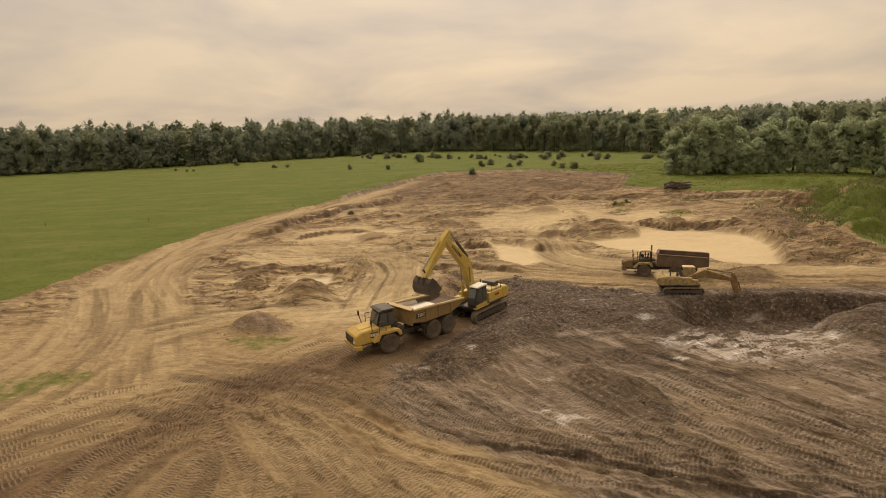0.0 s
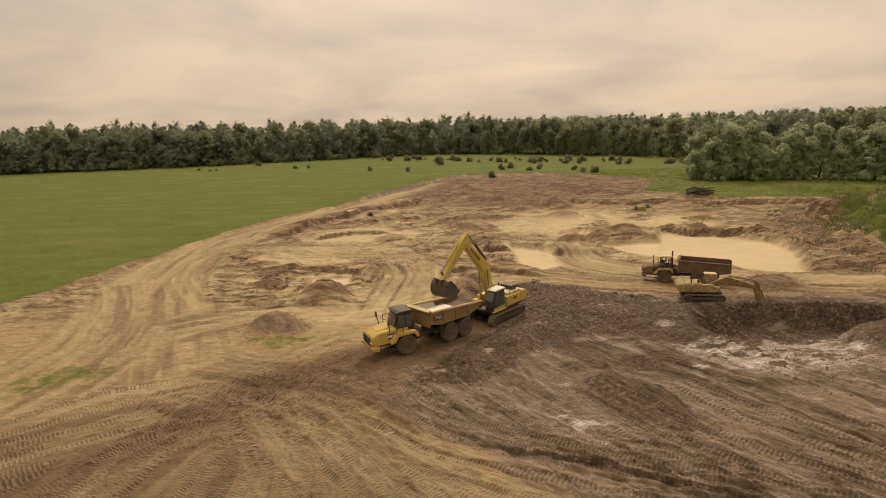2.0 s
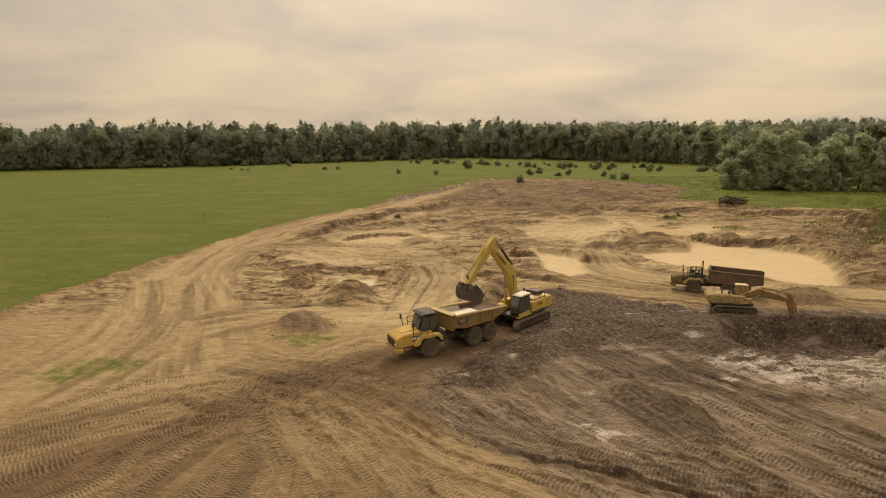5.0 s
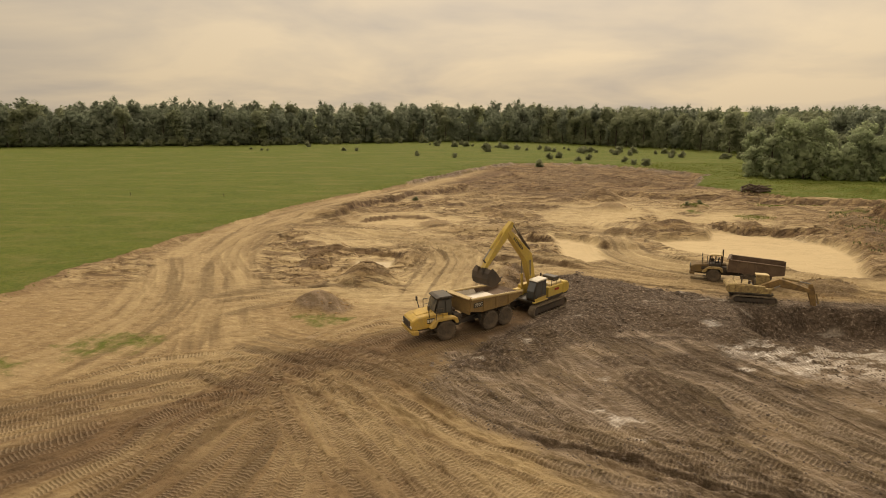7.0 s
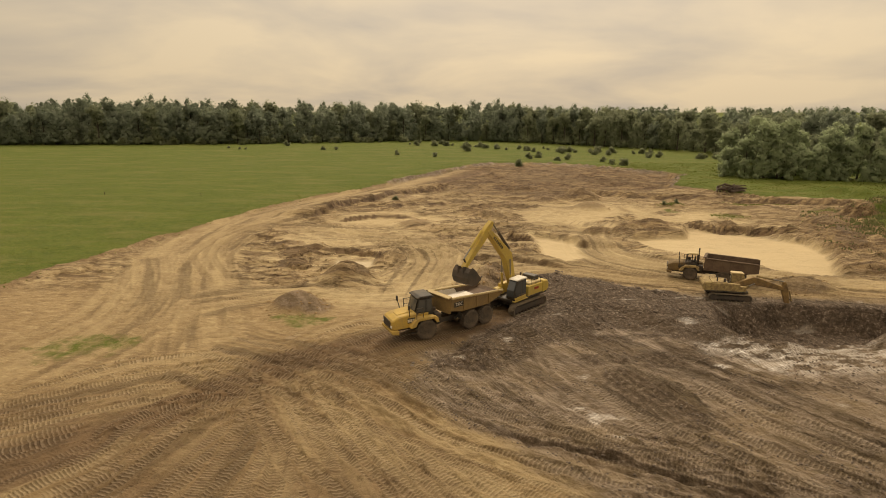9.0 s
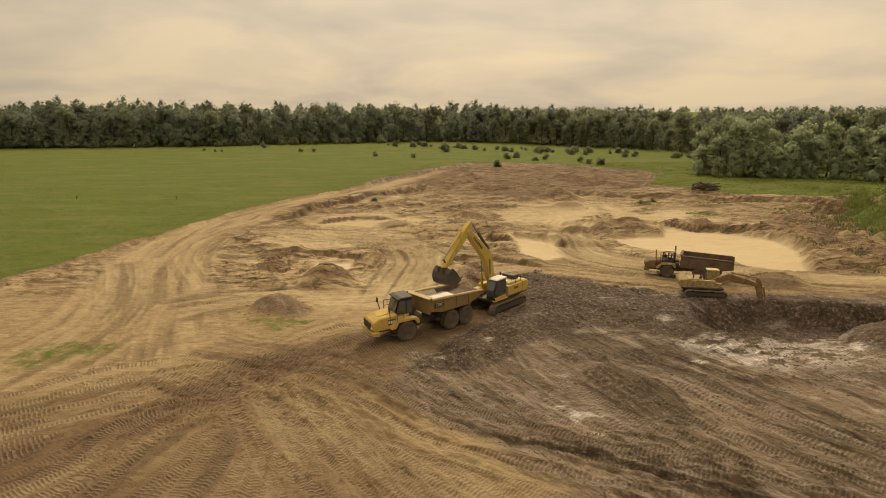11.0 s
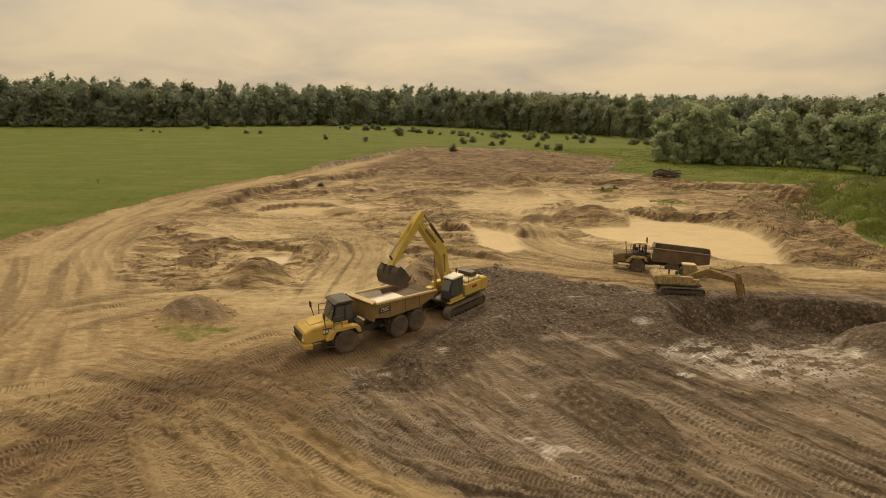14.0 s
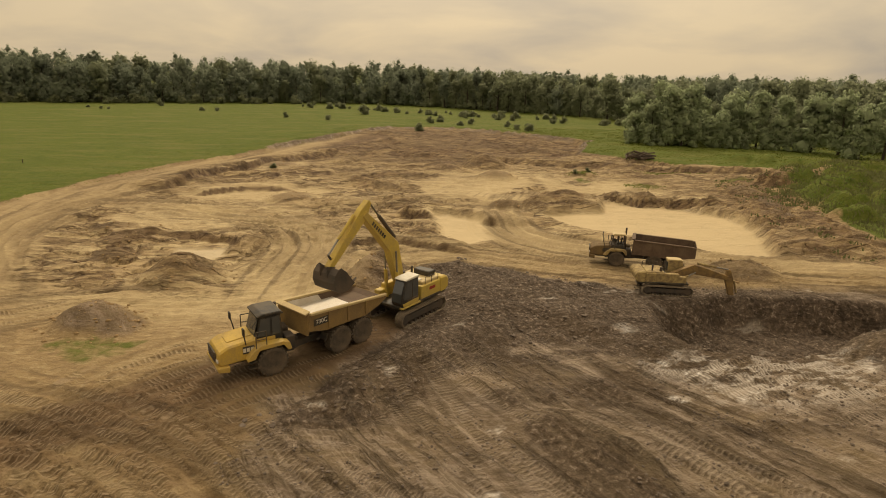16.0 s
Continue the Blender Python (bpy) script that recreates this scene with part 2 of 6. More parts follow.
    c = mix_node(nt, math_node(nt, "MULTIPLY", map_node(nt, way, 0.47, 0.32, 0.0, 0.55), math_node(nt, "MULTIPLY", map_node(nt, brown, 0.3, 1.0, 1.0, 0.45), map_node(nt, mud, 0.1, 0.8, 1.0, 0.15))), c, mix_node(nt, 0.6, c, PALE_B))
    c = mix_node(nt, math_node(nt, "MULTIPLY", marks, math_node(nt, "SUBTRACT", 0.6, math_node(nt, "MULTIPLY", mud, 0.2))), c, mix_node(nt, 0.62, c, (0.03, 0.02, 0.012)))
    blotch = noise_node(nt, vec, 0.42, 6.0, 0.75, 0.4)
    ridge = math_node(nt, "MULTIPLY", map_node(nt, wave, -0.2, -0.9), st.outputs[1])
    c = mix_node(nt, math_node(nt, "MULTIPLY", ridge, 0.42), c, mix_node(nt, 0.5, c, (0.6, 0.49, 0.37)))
    g1 = mix_node(nt, map_node(nt, n_big, 0.35, 0.65), GRASS_A, GRASS_B)
    g1 = mix_node(nt, map_node(nt, n_mid, 0.4, 0.75, 0.0, 0.7), g1, GRASS_C)
    g1 = mix_node(nt, map_node(nt, n_fine, 0.45, 0.75, 0.0, 0.6), g1, GRASS_D)
    n_tuft = noise_node(nt, vec, 2.2, 6.0, 0.75, 0.3)
    g1 = mix_node(nt, map_node(nt, n_tuft, 0.5, 0.66, 0.0, 0.75), g1, GRASS_D)
    g1 = mix_node(nt, map_node(nt, blotch, 0.5, 0.64, 0.0, 0.6), g1, (0.06, 0.115, 0.016))
    g1 = mix_node(nt, map_node(nt, n_tuft, 0.46, 0.34, 0.0, 0.6), g1, GRASS_C)
    g1 = mix_node(nt, map_node(nt, noise_node(nt, wide.outputs[0], 0.16, 5.0, 0.7, 0.6), 0.48, 0.66, 0.0, 0.55), g1, (0.21, 0.205, 0.07))
    gm = math_node(nt, "ADD", grass, math_node(nt, "MULTIPLY", math_node(nt, "SUBTRACT", n_mid, 0.5), 0.9))
    gm = math_node(nt, "MULTIPLY", map_node(nt, gm, 0.35, 0.6), math_node(nt, "GREATER_THAN", grass, 0.02))
    c = mix_node(nt, gm, c, g1)
    c = mix_node(nt, map_node(nt, n_fine, 0.3, 0.75, 0.25, 0.0), c, tuple(k * 0.5 for k in SAND_C))
    # wet clay, paled further: the sky's sheen on it is put into the colour
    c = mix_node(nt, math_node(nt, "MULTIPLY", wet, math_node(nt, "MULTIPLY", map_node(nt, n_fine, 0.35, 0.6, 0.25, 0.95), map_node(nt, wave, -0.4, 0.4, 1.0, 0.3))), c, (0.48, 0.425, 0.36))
    pond = st.outputs[2]
    c = mix_node(nt, math_node(nt, "MULTIPLY", pond, map_node(nt, n_big, 0.3, 0.7, 1.0, 0.75)), c, (0.60, 0.475, 0.285))
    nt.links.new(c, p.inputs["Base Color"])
    nt.links.new(map_node(nt, math_node(nt, "ADD", wet, math_node(nt, "MULTIPLY", math_node(nt, "SUBTRACT", n_mid, 0.5), 0.5)), 0.15, 0.9, 0.93, 0.4), p.inputs["Roughness"])
    nt.links.new(map_node(nt, gm, 0.0, 1.0, 0.3, 0.14), p.inputs["Specular IOR Level"])
    nt.links.new(math_node(nt, "MULTIPLY", math_node(nt, "MAXIMUM", wet, math_node(nt, "MULTIPLY", pond, 0.25)), 0.3), p.inputs["Coat Weight"])
    p.inputs["Coat Roughness"].default_value = 0.3
    h = math_node(nt, "ADD", n_fine, math_node(nt, "MULTIPLY", n_streak, 1.3))
    h = math_node(nt, "SUBTRACT", h, math_node(nt, "MULTIPLY", marks, 0.8))
    h = math_node(nt, "ADD", h, math_node(nt, "MULTIPLY", ledge, 2.2))
    h = math_node(nt, "SUBTRACT", h, math_node(nt, "MULTIPLY", math_node(nt, "ADD", rip, math_node(nt, "MULTIPLY", shred, 0.5)), 1.6))
    h = math_node(nt, "SUBTRACT", h, math_node(nt, "MULTIPLY", math_node(nt, "ADD", gouge, n_scratch), math_node(nt, "MULTIPLY", mud, 1.8)))
    h = math_node(nt, "ADD", h, math_node(nt, "MULTIPLY", n_fleck, map_node(nt, mud, 0.0, 1.0, 1.2, 2.4)))
    h = math_node(nt, "MULTIPLY", h, map_node(nt, math_node(nt, "MAXIMUM", wet, pond), 0.0, 1.0, 1.0, 0.12))
    h = math_node(nt, "MULTIPLY", h, map_node(nt, pale, 0.3, 1.0, 1.0, 0.5))
    nt.links.new(bump_node(nt, h, 0.9, 0.11), p.inputs["Normal"])
    return m


SAND_A, SAND_B, SAND_C = (0.395, 0.279, 0.146), (0.484, 0.353, 0.191), (0.302, 0.205, 0.107)
PALE_A, PALE_B = (0.69, 0.557, 0.336), (0.59, 0.458, 0.26)
BROWN_A, BROWN_B = (0.127, 0.077, 0.044), (0.215, 0.135, 0.077)
MUD_A, MUD_B, MUD_C = (0.172, 0.134, 0.108), (0.296, 0.233, 0.19), (0.47, 0.39, 0.325)
GRASS_A, GRASS_B, GRASS_C, GRASS_D = (0.0977, 0.153, 0.0223), (0.13, 0.181, 0.0279), (0.181, 0.195, 0.0484), (0.0484, 0.0911, 0.0121)

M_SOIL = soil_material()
# leaf greens are paled and greyed: the haze over the wood sits in their colour
M_LEAF = leafy("tree_leaves", (0.265, 0.31, 0.228), (0.31, 0.357, 0.26), (0.385, 0.425, 0.305))
M_LEAF_PALE = leafy("hazed_leaves", (0.288, 0.324, 0.203), (0.324, 0.36, 0.225), (0.405, 0.432, 0.279))
M_SHRUB = leafy("shrub_leaves", (0.25, 0.275, 0.16), (0.29, 0.32, 0.19), (0.32, 0.345, 0.21))
M_BARK = worn("bark", (0.10, 0.08, 0.06), (0.05, 0.04, 0.03), rough=0.9, amount=0.6, coarse=2.0, fine=20.0, bump=0.5)
M_GRASS = leafy("grass_blades", (0.13, 0.17, 0.028), (0.17, 0.20, 0.04), (0.19, 0.195, 0.055))
M_CLOD = worn("mud_clods", (0.14, 0.108, 0.086), (0.3, 0.24, 0.195), rough=0.9, amount=0.4, coarse=1.5, fine=12.0, bump=0.5)
M_CLOD_SAND = worn("sand_clods", (0.33, 0.215, 0.11), (0.45, 0.32, 0.17), rough=0.95, amount=0.5, coarse=1.5, fine=12.0, bump=0.5)

M_WEED = leafy("weed_leaves", (0.14, 0.15, 0.065), (0.185, 0.195, 0.085), (0.2, 0.2, 0.09))
# willow greens lightened the same way, haze put into the colour
M_LEAF_WILLOW = leafy("hazed_willow_leaves", (0.4, 0.465, 0.285), (0.44, 0.51, 0.315), (0.49, 0.55, 0.345))
# ---- the ground's plan ----
def lattice(ix, iy, seed):
    h = np.sin(ix * 127.1 + iy * 311.7 + seed * 74.7) * 43758.5453
    return h - np.floor(h)


def vnoise(x, y, seed):
    xi, yi = np.floor(x), np.floor(y)
    fx, fy = x - xi, y - yi
    fx, fy = fx * fx * (3 - 2 * fx), fy * fy * (3 - 2 * fy)
    a, b = lattice(xi, yi, seed), lattice(xi + 1, yi, seed)
    c, d = lattice(xi, yi + 1, seed), lattice(xi + 1, yi + 1, seed)
    return (a + (b - a) * fx) * (1 - fy) + (c + (d - c) * fx) * fy


def fbm(x, y, size, seed, octaves=4, gain=0.5):
    """Uneven ground from -1 to 1, its largest lumps `size` metres across."""
    out, amp, total = 0.0, 1.0, 0.0
    for k in range(octaves):
        q = 2.03 ** k / size
        out = out + amp * (2 * vnoise(x * q + 17.3 * k, y * q - 9.1 * k, seed + k) - 1)
        total += amp
        amp *= gain
    return out / total


def smooth(v, a, b):
    k = np.clip((v - a) / (b - a), 0, 1)
    return k * k * (3 - 2 * k)


def curve(pts, n=8):
    """A smooth line through plan points."""
    p = np.array(pts, float)
    p = np.vstack([2 * p[0] - p[1], p, 2 * p[-1] - p[-2]])
    out = []
    for i in range(1, len(p) - 2):
        for k in range(n):
            t = k / n
            out.append(0.5 * (2 * p[i] + (p[i + 1] - p[i - 1]) * t + (2 * p[i - 1] - 5 * p[i] + 4 * p[i + 1] - p[i + 2]) * t * t
                              + (3 * p[i] - p[i - 1] - 3 * p[i + 1] + p[i + 2]) * t ** 3))
    out.append(p[-2])
    return np.array(out)


def along(x, y, line, reach):
    """For the points within reach of a line: their indices, signed distance (left is positive) and the way along it."""
    lo, hi = line.min(0) - reach, line.max(0) + reach
    idx = np.nonzero((x > lo[0]) & (x < hi[0]) & (y > lo[1]) & (y < hi[1]))[0]
    px, py = x[idx], y[idx]
    best = np.full(len(idx), 1e9)
    sd, ss = np.zeros(len(idx)), np.zeros(len(idx))
    run = 0.0
    for (ax, ay), (bx, by) in zip(line[:-1], line[1:]):
        ux, uy = bx - ax, by - ay
        length = math.hypot(ux, uy) + 1e-9
        ux, uy = ux / length, uy / length
        t = np.clip((px - ax) * ux + (py - ay) * uy, 0, length)
        dx, dy = px - ax - t * ux, py - ay - t * uy
        d2 = dx * dx + dy * dy
        m = d2 < best
        best[m] = d2[m]
        sd[m] = np.sqrt(d2[m]) * np.sign(ux * dy[m] - uy * dx[m])
        ss[m] = run + t[m]
        run += length
    keep = best < reach * reach
    return idx[keep], sd[keep], ss[keep], run


def inside(x, y, poly):
    """Metres inside a plan outline (negative outside)."""
    p = np.array(poly, float)
    d2 = np.full(x.shape, 1e12)
    odd = np.zeros(x.shape, bool)
    for (ax, ay), (bx, by) in zip(p, np.roll(p, -1, 0)):
        ux, uy = bx - ax, by - ay
        t = np.clip(((x - ax) * ux + (y - ay) * uy) / (ux * ux + uy * uy), 0, 1)
        d2 = np.minimum(d2, (x - ax - t * ux) ** 2 + (y - ay - t * uy) ** 2)
        cross = (ay > y) != (by > y)
        odd ^= cross & (x < (bx - ax) * (y - ay) / (by - ay + 1e-12) + ax)
    return np.sqrt(d2) * np.where(odd, 1, -1)


DIG = [(-70, -90), (-60, 16), (-51, 34), (-46.5, 46), (-46, 56), (-45.5, 65), (-42, 78), (-40.5, 88), (-38, 99), (-30, 121), (-15, 149), (1.4, 186), (8.5, 196), (26, 195),
       (41, 185), (57, 161), (47, 139), (56, 129.5), (67, 117.5), (78, 108.5), (76, 103.5), (70, 104), (64, 96), (57.5, 82), (54, 68), (66, 55), (95, 42), (140, -90)]
MUD = [(-3, 38.6), (-2.3, 41.5), (0.3, 44.2), (3.5, 48.3), (6.0, 52.0), (7.5, 62.5), (10.0, 64.2), (14.7, 60.9), (19.9, 56.8), (22.0, 56.5), (30.3, 56.0), (37, 55),
       (60, 50), (90, 36), (110, -60), (14, -60), (9, 15), (6.4, 25.6), (2.8, 29), (-1, 31.3), (-4.6, 35.4)]
DARK = [(-3, 39.2), (-2, 41.8), (0.5, 44.5), (3.5, 48.5), (6.5, 53), (7.5, 62), (10, 64), (14.7, 60.6), (19.9, 56.4), (30, 53), (44, 48.5), (43, 44), (33, 45.5), (26, 44), (20, 41),
        (17, 46), (11, 47), (6, 44), (2, 39.6)]
PALE_BED = [(-23, 57), (-16, 53.5), (-9, 51.5), (-3, 51), (1, 54), (4, 60), (7, 66), (12, 67), (24, 63), (36, 60), (49, 60), (47, 78), (45, 100), (40, 112), (28, 118), (12, 112), (-2, 108), (-18, 104), (-27, 92), (-24, 74)]
TOPSOIL = [(-10, 146), (3, 181), (10, 193), (26, 193), (40, 184), (56, 160), (50, 140), (34, 128), (18, 124), (2, 128)]
# smooth sheets of washed sand between the torn places
FLATS = [[(-26.9, 82.4), (-18.7, 85.0), (-10.3, 78.4), (-11.9, 73.2), (-22.0, 73.4)], [(8.7, 104.0), (15.8, 112.3), (24.7, 113.6), (27.6, 103.6), (19.2, 91.5), (10.3, 91.7)],
         [(-2.7, 63.0), (1.1, 67.9), (5.0, 66.6), (2.0, 56.0), (-3.1, 56.5)], [(29.2, 110.0), (33.6, 100.6), (41.2, 105.2), (44.2, 100.4), (36.1, 94.1), (27.6, 96.3)],
         [(-20.8, 118.3), (-10.1, 126.3), (-7.3, 120.4), (-15.6, 113.0)], [(-23.9, 93.8), (-14.2, 101.0), (-2.2, 95.9), (-7.2, 90.2), (-19.6, 91.6)]]
CHURN = [(9.8, 35.9), (11.7, 37.1), (13.4, 35.4), (14.4, 32.1), (14.0, 30.3), (12.1, 31.8), (10.3, 33.5)]
PIT = [(22, 51), (24.5, 54), (28.5, 54.0), (36.5, 52.5), (44.5, 49.5), (44, 47.2), (36, 46.4), (31, 44.0), (27, 43.2), (22.2, 44.2), (20.8, 47)]
BANK = [(39.5, 63), (42.5, 69.5), (45.4, 78), (47, 84), (50, 90), (57, 101), (63, 106), (70, 105), (66, 98), (63, 92), (58, 82), (54, 72), (52, 62)]
POND_SMALL = [(-15.8, 69.4), (-10.6, 69.6), (-10.4, 66.2), (-12.6, 65.2), (-15.4, 66.0)]
POND_MID = [(8.8, 83), (12, 83), (15.6, 79.5), (15.2, 71), (11.6, 68.6), (9.0, 72.0)]
POND_BIG = [(22, 82.6), (30.5, 83.6), (32.8, 90.4), (36.8, 87.8), (42.5, 85), (46, 80.5), (45.5, 74), (43.6, 69), (41, 62.8), (35.5, 64.5), (29, 71.5), (24, 77.5)]
ROAD = curve([(-17, 8), (-18.5, 26), (-21.5, 36), (-27, 50), (-35, 74), (-34, 99), (-25, 122), (-10, 150), (2, 172)])
HAUL = curve([(-34, 14), (-20, 29), (-13, 38.5), (-6, 43.2), (1, 47), (5, 51)])
PASTURE_WAY = curve([(-106, 131.6), (-77.4, 103.6), (-52, 78.5)])
LANE = curve([(24, 135), (30, 131.5), (38.4, 127.2), (49, 123.6), (59.6, 120.6), (68.8, 116.4), (76, 110.5)])
# spoil heaps grown over with weeds: x, y, radius, height
WEEDY = [(64.5, 98.5, 3.6, 2.0), (69, 101, 4.2, 2.4), (67, 90, 4.5, 2.6), (63, 82.5, 3.6, 2.0), (59.5, 76.5, 3.2, 1.6), (74, 95, 5, 2.6), (73, 84, 5, 2.6), (68, 75, 4.5, 2.0),
         (77, 127.5, 3.4, 1.4), (80, 122.5, 3.6, 1.7), (83, 118, 3.6, 1.8), (86.5, 114, 4, 2.0), (91, 110, 4, 2.0), (81, 106, 4.5, 1.8)]

# loops of wheel tracks: line, how many passes, spread, depth
TRACKS = [
    (ROAD, 16, 4.5, 0.05),
    (curve([(-40, 20), (-32, 34), (-29, 46), (-32, 58), (-39, 70)]), 9, 3.8, 0.05),
    (curve([(-24, 19), (-17, 29), (-12, 37), (-5, 42.6), (3, 47)]), 16, 3.2, 0.07),
    (curve([(-40, 22), (-30, 28.5), (-24.9, 32.5), (-22.1, 35.5), (-18, 37.4), (-14, 39.7), (-9.9, 43.6), (-6, 46)]), 16, 2.6, 0.06),
    (curve([(-24, 20), (-19.7, 26.5), (-19, 30.4), (-16.4, 33.5), (-13.2, 34.6), (-10.7, 33.8), (-8.5, 30.4), (-6.5, 24.6), (-5, 17)]), 16, 2.6, 0.06),
    (curve([(-16, 17), (-13.6, 24.7), (-12.7, 28.6), (-11.5, 31.7), (-10.6, 34.6), (-8.6, 37.6), (-4, 42)]), 12, 2.6, 0.06),
    (curve([(-30, 26), (-20.5, 33.2), (-16.5, 35.5), (-11.9, 35.3), (-7.6, 32.4), (-3, 28), (0.6, 25.5), (8, 20)]), 14, 2.4, 0.06),
    (curve([(-20, 40), (-12.1, 35.8), (-6.3, 33.1), (-1.2, 29.7), (1.4, 28.5), (8, 24)]), 10, 2.2, 0.06),
    (curve([(-0.5, 38.5), (1.2, 34.6), (3.2, 31.9), (6.3, 29.8), (10, 27.6), (16, 24), (26, 19)]), 9, 2.4, 0.07),
    (curve([(0.6, 46), (2.8, 41.6), (5.0, 34.8), (7.5, 30.8), (10, 27.8), (14, 24), (22, 18)]), 9, 2.6, 0.08),
    (curve([(7.2, 46), (8.2, 41.5), (9.2, 35.9), (10.8, 31.1), (13, 27.6), (16.5, 23.5), (24, 17)]), 8, 2.6, 0.08),
    (curve([(6, 46.5), (9.3, 42.6), (12.2, 37.6), (14.9, 33.5), (17.2, 30.5), (21.5, 26.4), (30, 20)]), 8, 2.8, 0.08),
    (curve([(11, 48), (13.5, 45), (18, 37.5), (21.2, 32.5), (24.5, 28), (32, 20)]), 8, 3.0, 0.08),
    (curve([(17, 46), (20.5, 40), (25, 34), (30, 28), (38, 20)]), 8, 3.2, 0.08),
    (curve([(24, 42), (28, 37), (34, 31), (42, 24)]), 6, 3.2, 0.08),
    (curve([(-7, 37.6), (-3, 37.2), (0.6, 37.0), (3.4, 35.6), (6.4, 32)]), 6, 1.4, 0.07),
    (curve([(18, 38.8), (24, 39.5), (29, 40.5), (35, 40)]), 7, 2.2, 0.05),
    (curve([(-10, 16), (-9, 26), (-9.5, 34), (-7, 41), (-1, 45.5)]), 12, 3.0, 0.07),
    (curve([(4, 14), (-1, 22), (-6, 30), (-9.5, 37), (-9.5, 43), (-4, 47)]), 14, 3.2, 0.07),
    (curve([(14, 14), (6, 21), (0, 27), (-5, 33.5), (-10, 38.5), (-20, 43)]), 12, 3.0, 0.07),
    (curve([(26, 17), (15, 23), (6, 28), (-1, 33), (-6.5, 38), (-12, 40.5)]), 10, 2.8, 0.09),
    (curve([(18, 40.5), (23, 42.5), (29, 43), (36, 46)]), 4, 2.0, 0.08),
    (curve([(-29.6, 91.5), (-24.5, 89.1), (-18.7, 86), (-11.3, 80.7), (-1.8, 75.4), (7.7, 68.4), (14, 64)]), 9, 1.8, 0.14),
    (curve([(-9, 58), (-7.0, 62), (-5.2, 66), (-4.4, 72), (-5.4, 79), (-8.5, 84.6)]), 9, 2.2, 0.14),
    (curve([(-24, 54), (-28, 62), (-31.5, 71.2), (-32.2, 81), (-29.6, 91.5), (-22, 104)]), 8, 2.4, 0.12),
    (curve([(-26, 50), (-19, 55), (-13, 55), (-5, 55.5), (2, 62)]), 7, 3.0, 0.10),
    (curve([(-4, 53), (-3.5, 62), (-3, 70), (-7, 78), (-18, 82), (-30, 92)]), 10, 3.2, 0.14),
    (curve([(0, 62), (10, 66), (20, 62.5), (32, 58), (50, 55), (70, 52)]), 10, 2.6, 0.14),
    (curve([(4, 84), (5.5, 92), (3, 104), (-2, 118), (2, 140), (10, 170)]), 7, 3.8, 0.11),
    (curve([(50, 58), (36, 61), (24, 66), (18.4, 71), (17, 78), (17.8, 86), (22, 96)]), 12, 3.2, 0.14),
    (curve([(-33, 88), (-20, 86), (-6, 83), (8, 88), (24, 84)]), 9, 4.0, 0.11),
    (curve([(-30, 100), (-14, 100), (4, 108), (22, 108)]), 7, 3.8, 0.11),
    (curve([(-22, 118), (0, 126), (24, 130), (44, 138)]), 7, 4.4, 0.11),
    (curve([(-4, 152), (14, 168), (30, 186)]), 4, 2.2, 0.11),
    (curve([(4, 186), (14, 172), (22, 150), (26, 132)]), 4, 2.0, 0.11),
    (curve([(-6, 150), (12, 156), (32, 152), (52, 145)]), 9, 6.2, 0.11),
    (curve([(6, 184), (20, 168), (40, 156)]), 5, 6.2, 0.09),
]
# ledges: line, height of the side to its left above the right, and how far the rise runs out
LEDGES = [
    (curve([(-9.4, 67.6), (-11.6, 71.0), (-16, 72.2), (-21, 72.0)]), 0.6, 9.0),
    (curve([(16.5, 75.5), (15.1, 77.8), (9.7, 80.7), (7.4, 83.0), (4.5, 85.0)]), 0.9, 8.0),
    (curve([(48, 84), (43.3, 85.4), (40, 86.6), (36.8, 88.4), (32.5, 91.5)]), 1.0, 7.0),
    (curve([(74, 108), (66, 111.4), (60, 114.4), (54, 117), (47.6, 119.2), (36.7, 121.4), (28.4, 125.4), (24, 129)]), 1.0, 7.0),
    (curve([(-3, 138), (-6.3, 134.3), (-12.8, 127), (-17.7, 117.2), (-20.8, 111.5), (-23.8, 103.8), (-26, 96)]), 0.9, 9.0),
    (curve([(-2, 112), (-8, 110), (-14, 106)]), 0.5, 7.0),
    (curve([(14, 108), (6, 110), (-2, 107)]), 0.6, 8.0),
    (curve([(20, 22.4), (15, 23.6), (12.0, 25.3), (9.1, 27.3), (6.8, 28.4), (3.3, 29.4), (0.6, 31.6)]), 0.34, 3.0),
    (curve([(12, 66), (4, 70), (-1, 68)]), 0.45, 5.0),
    (curve([(-8, 96), (-15, 97), (-21, 93)]), 0.5, 7.0),
]
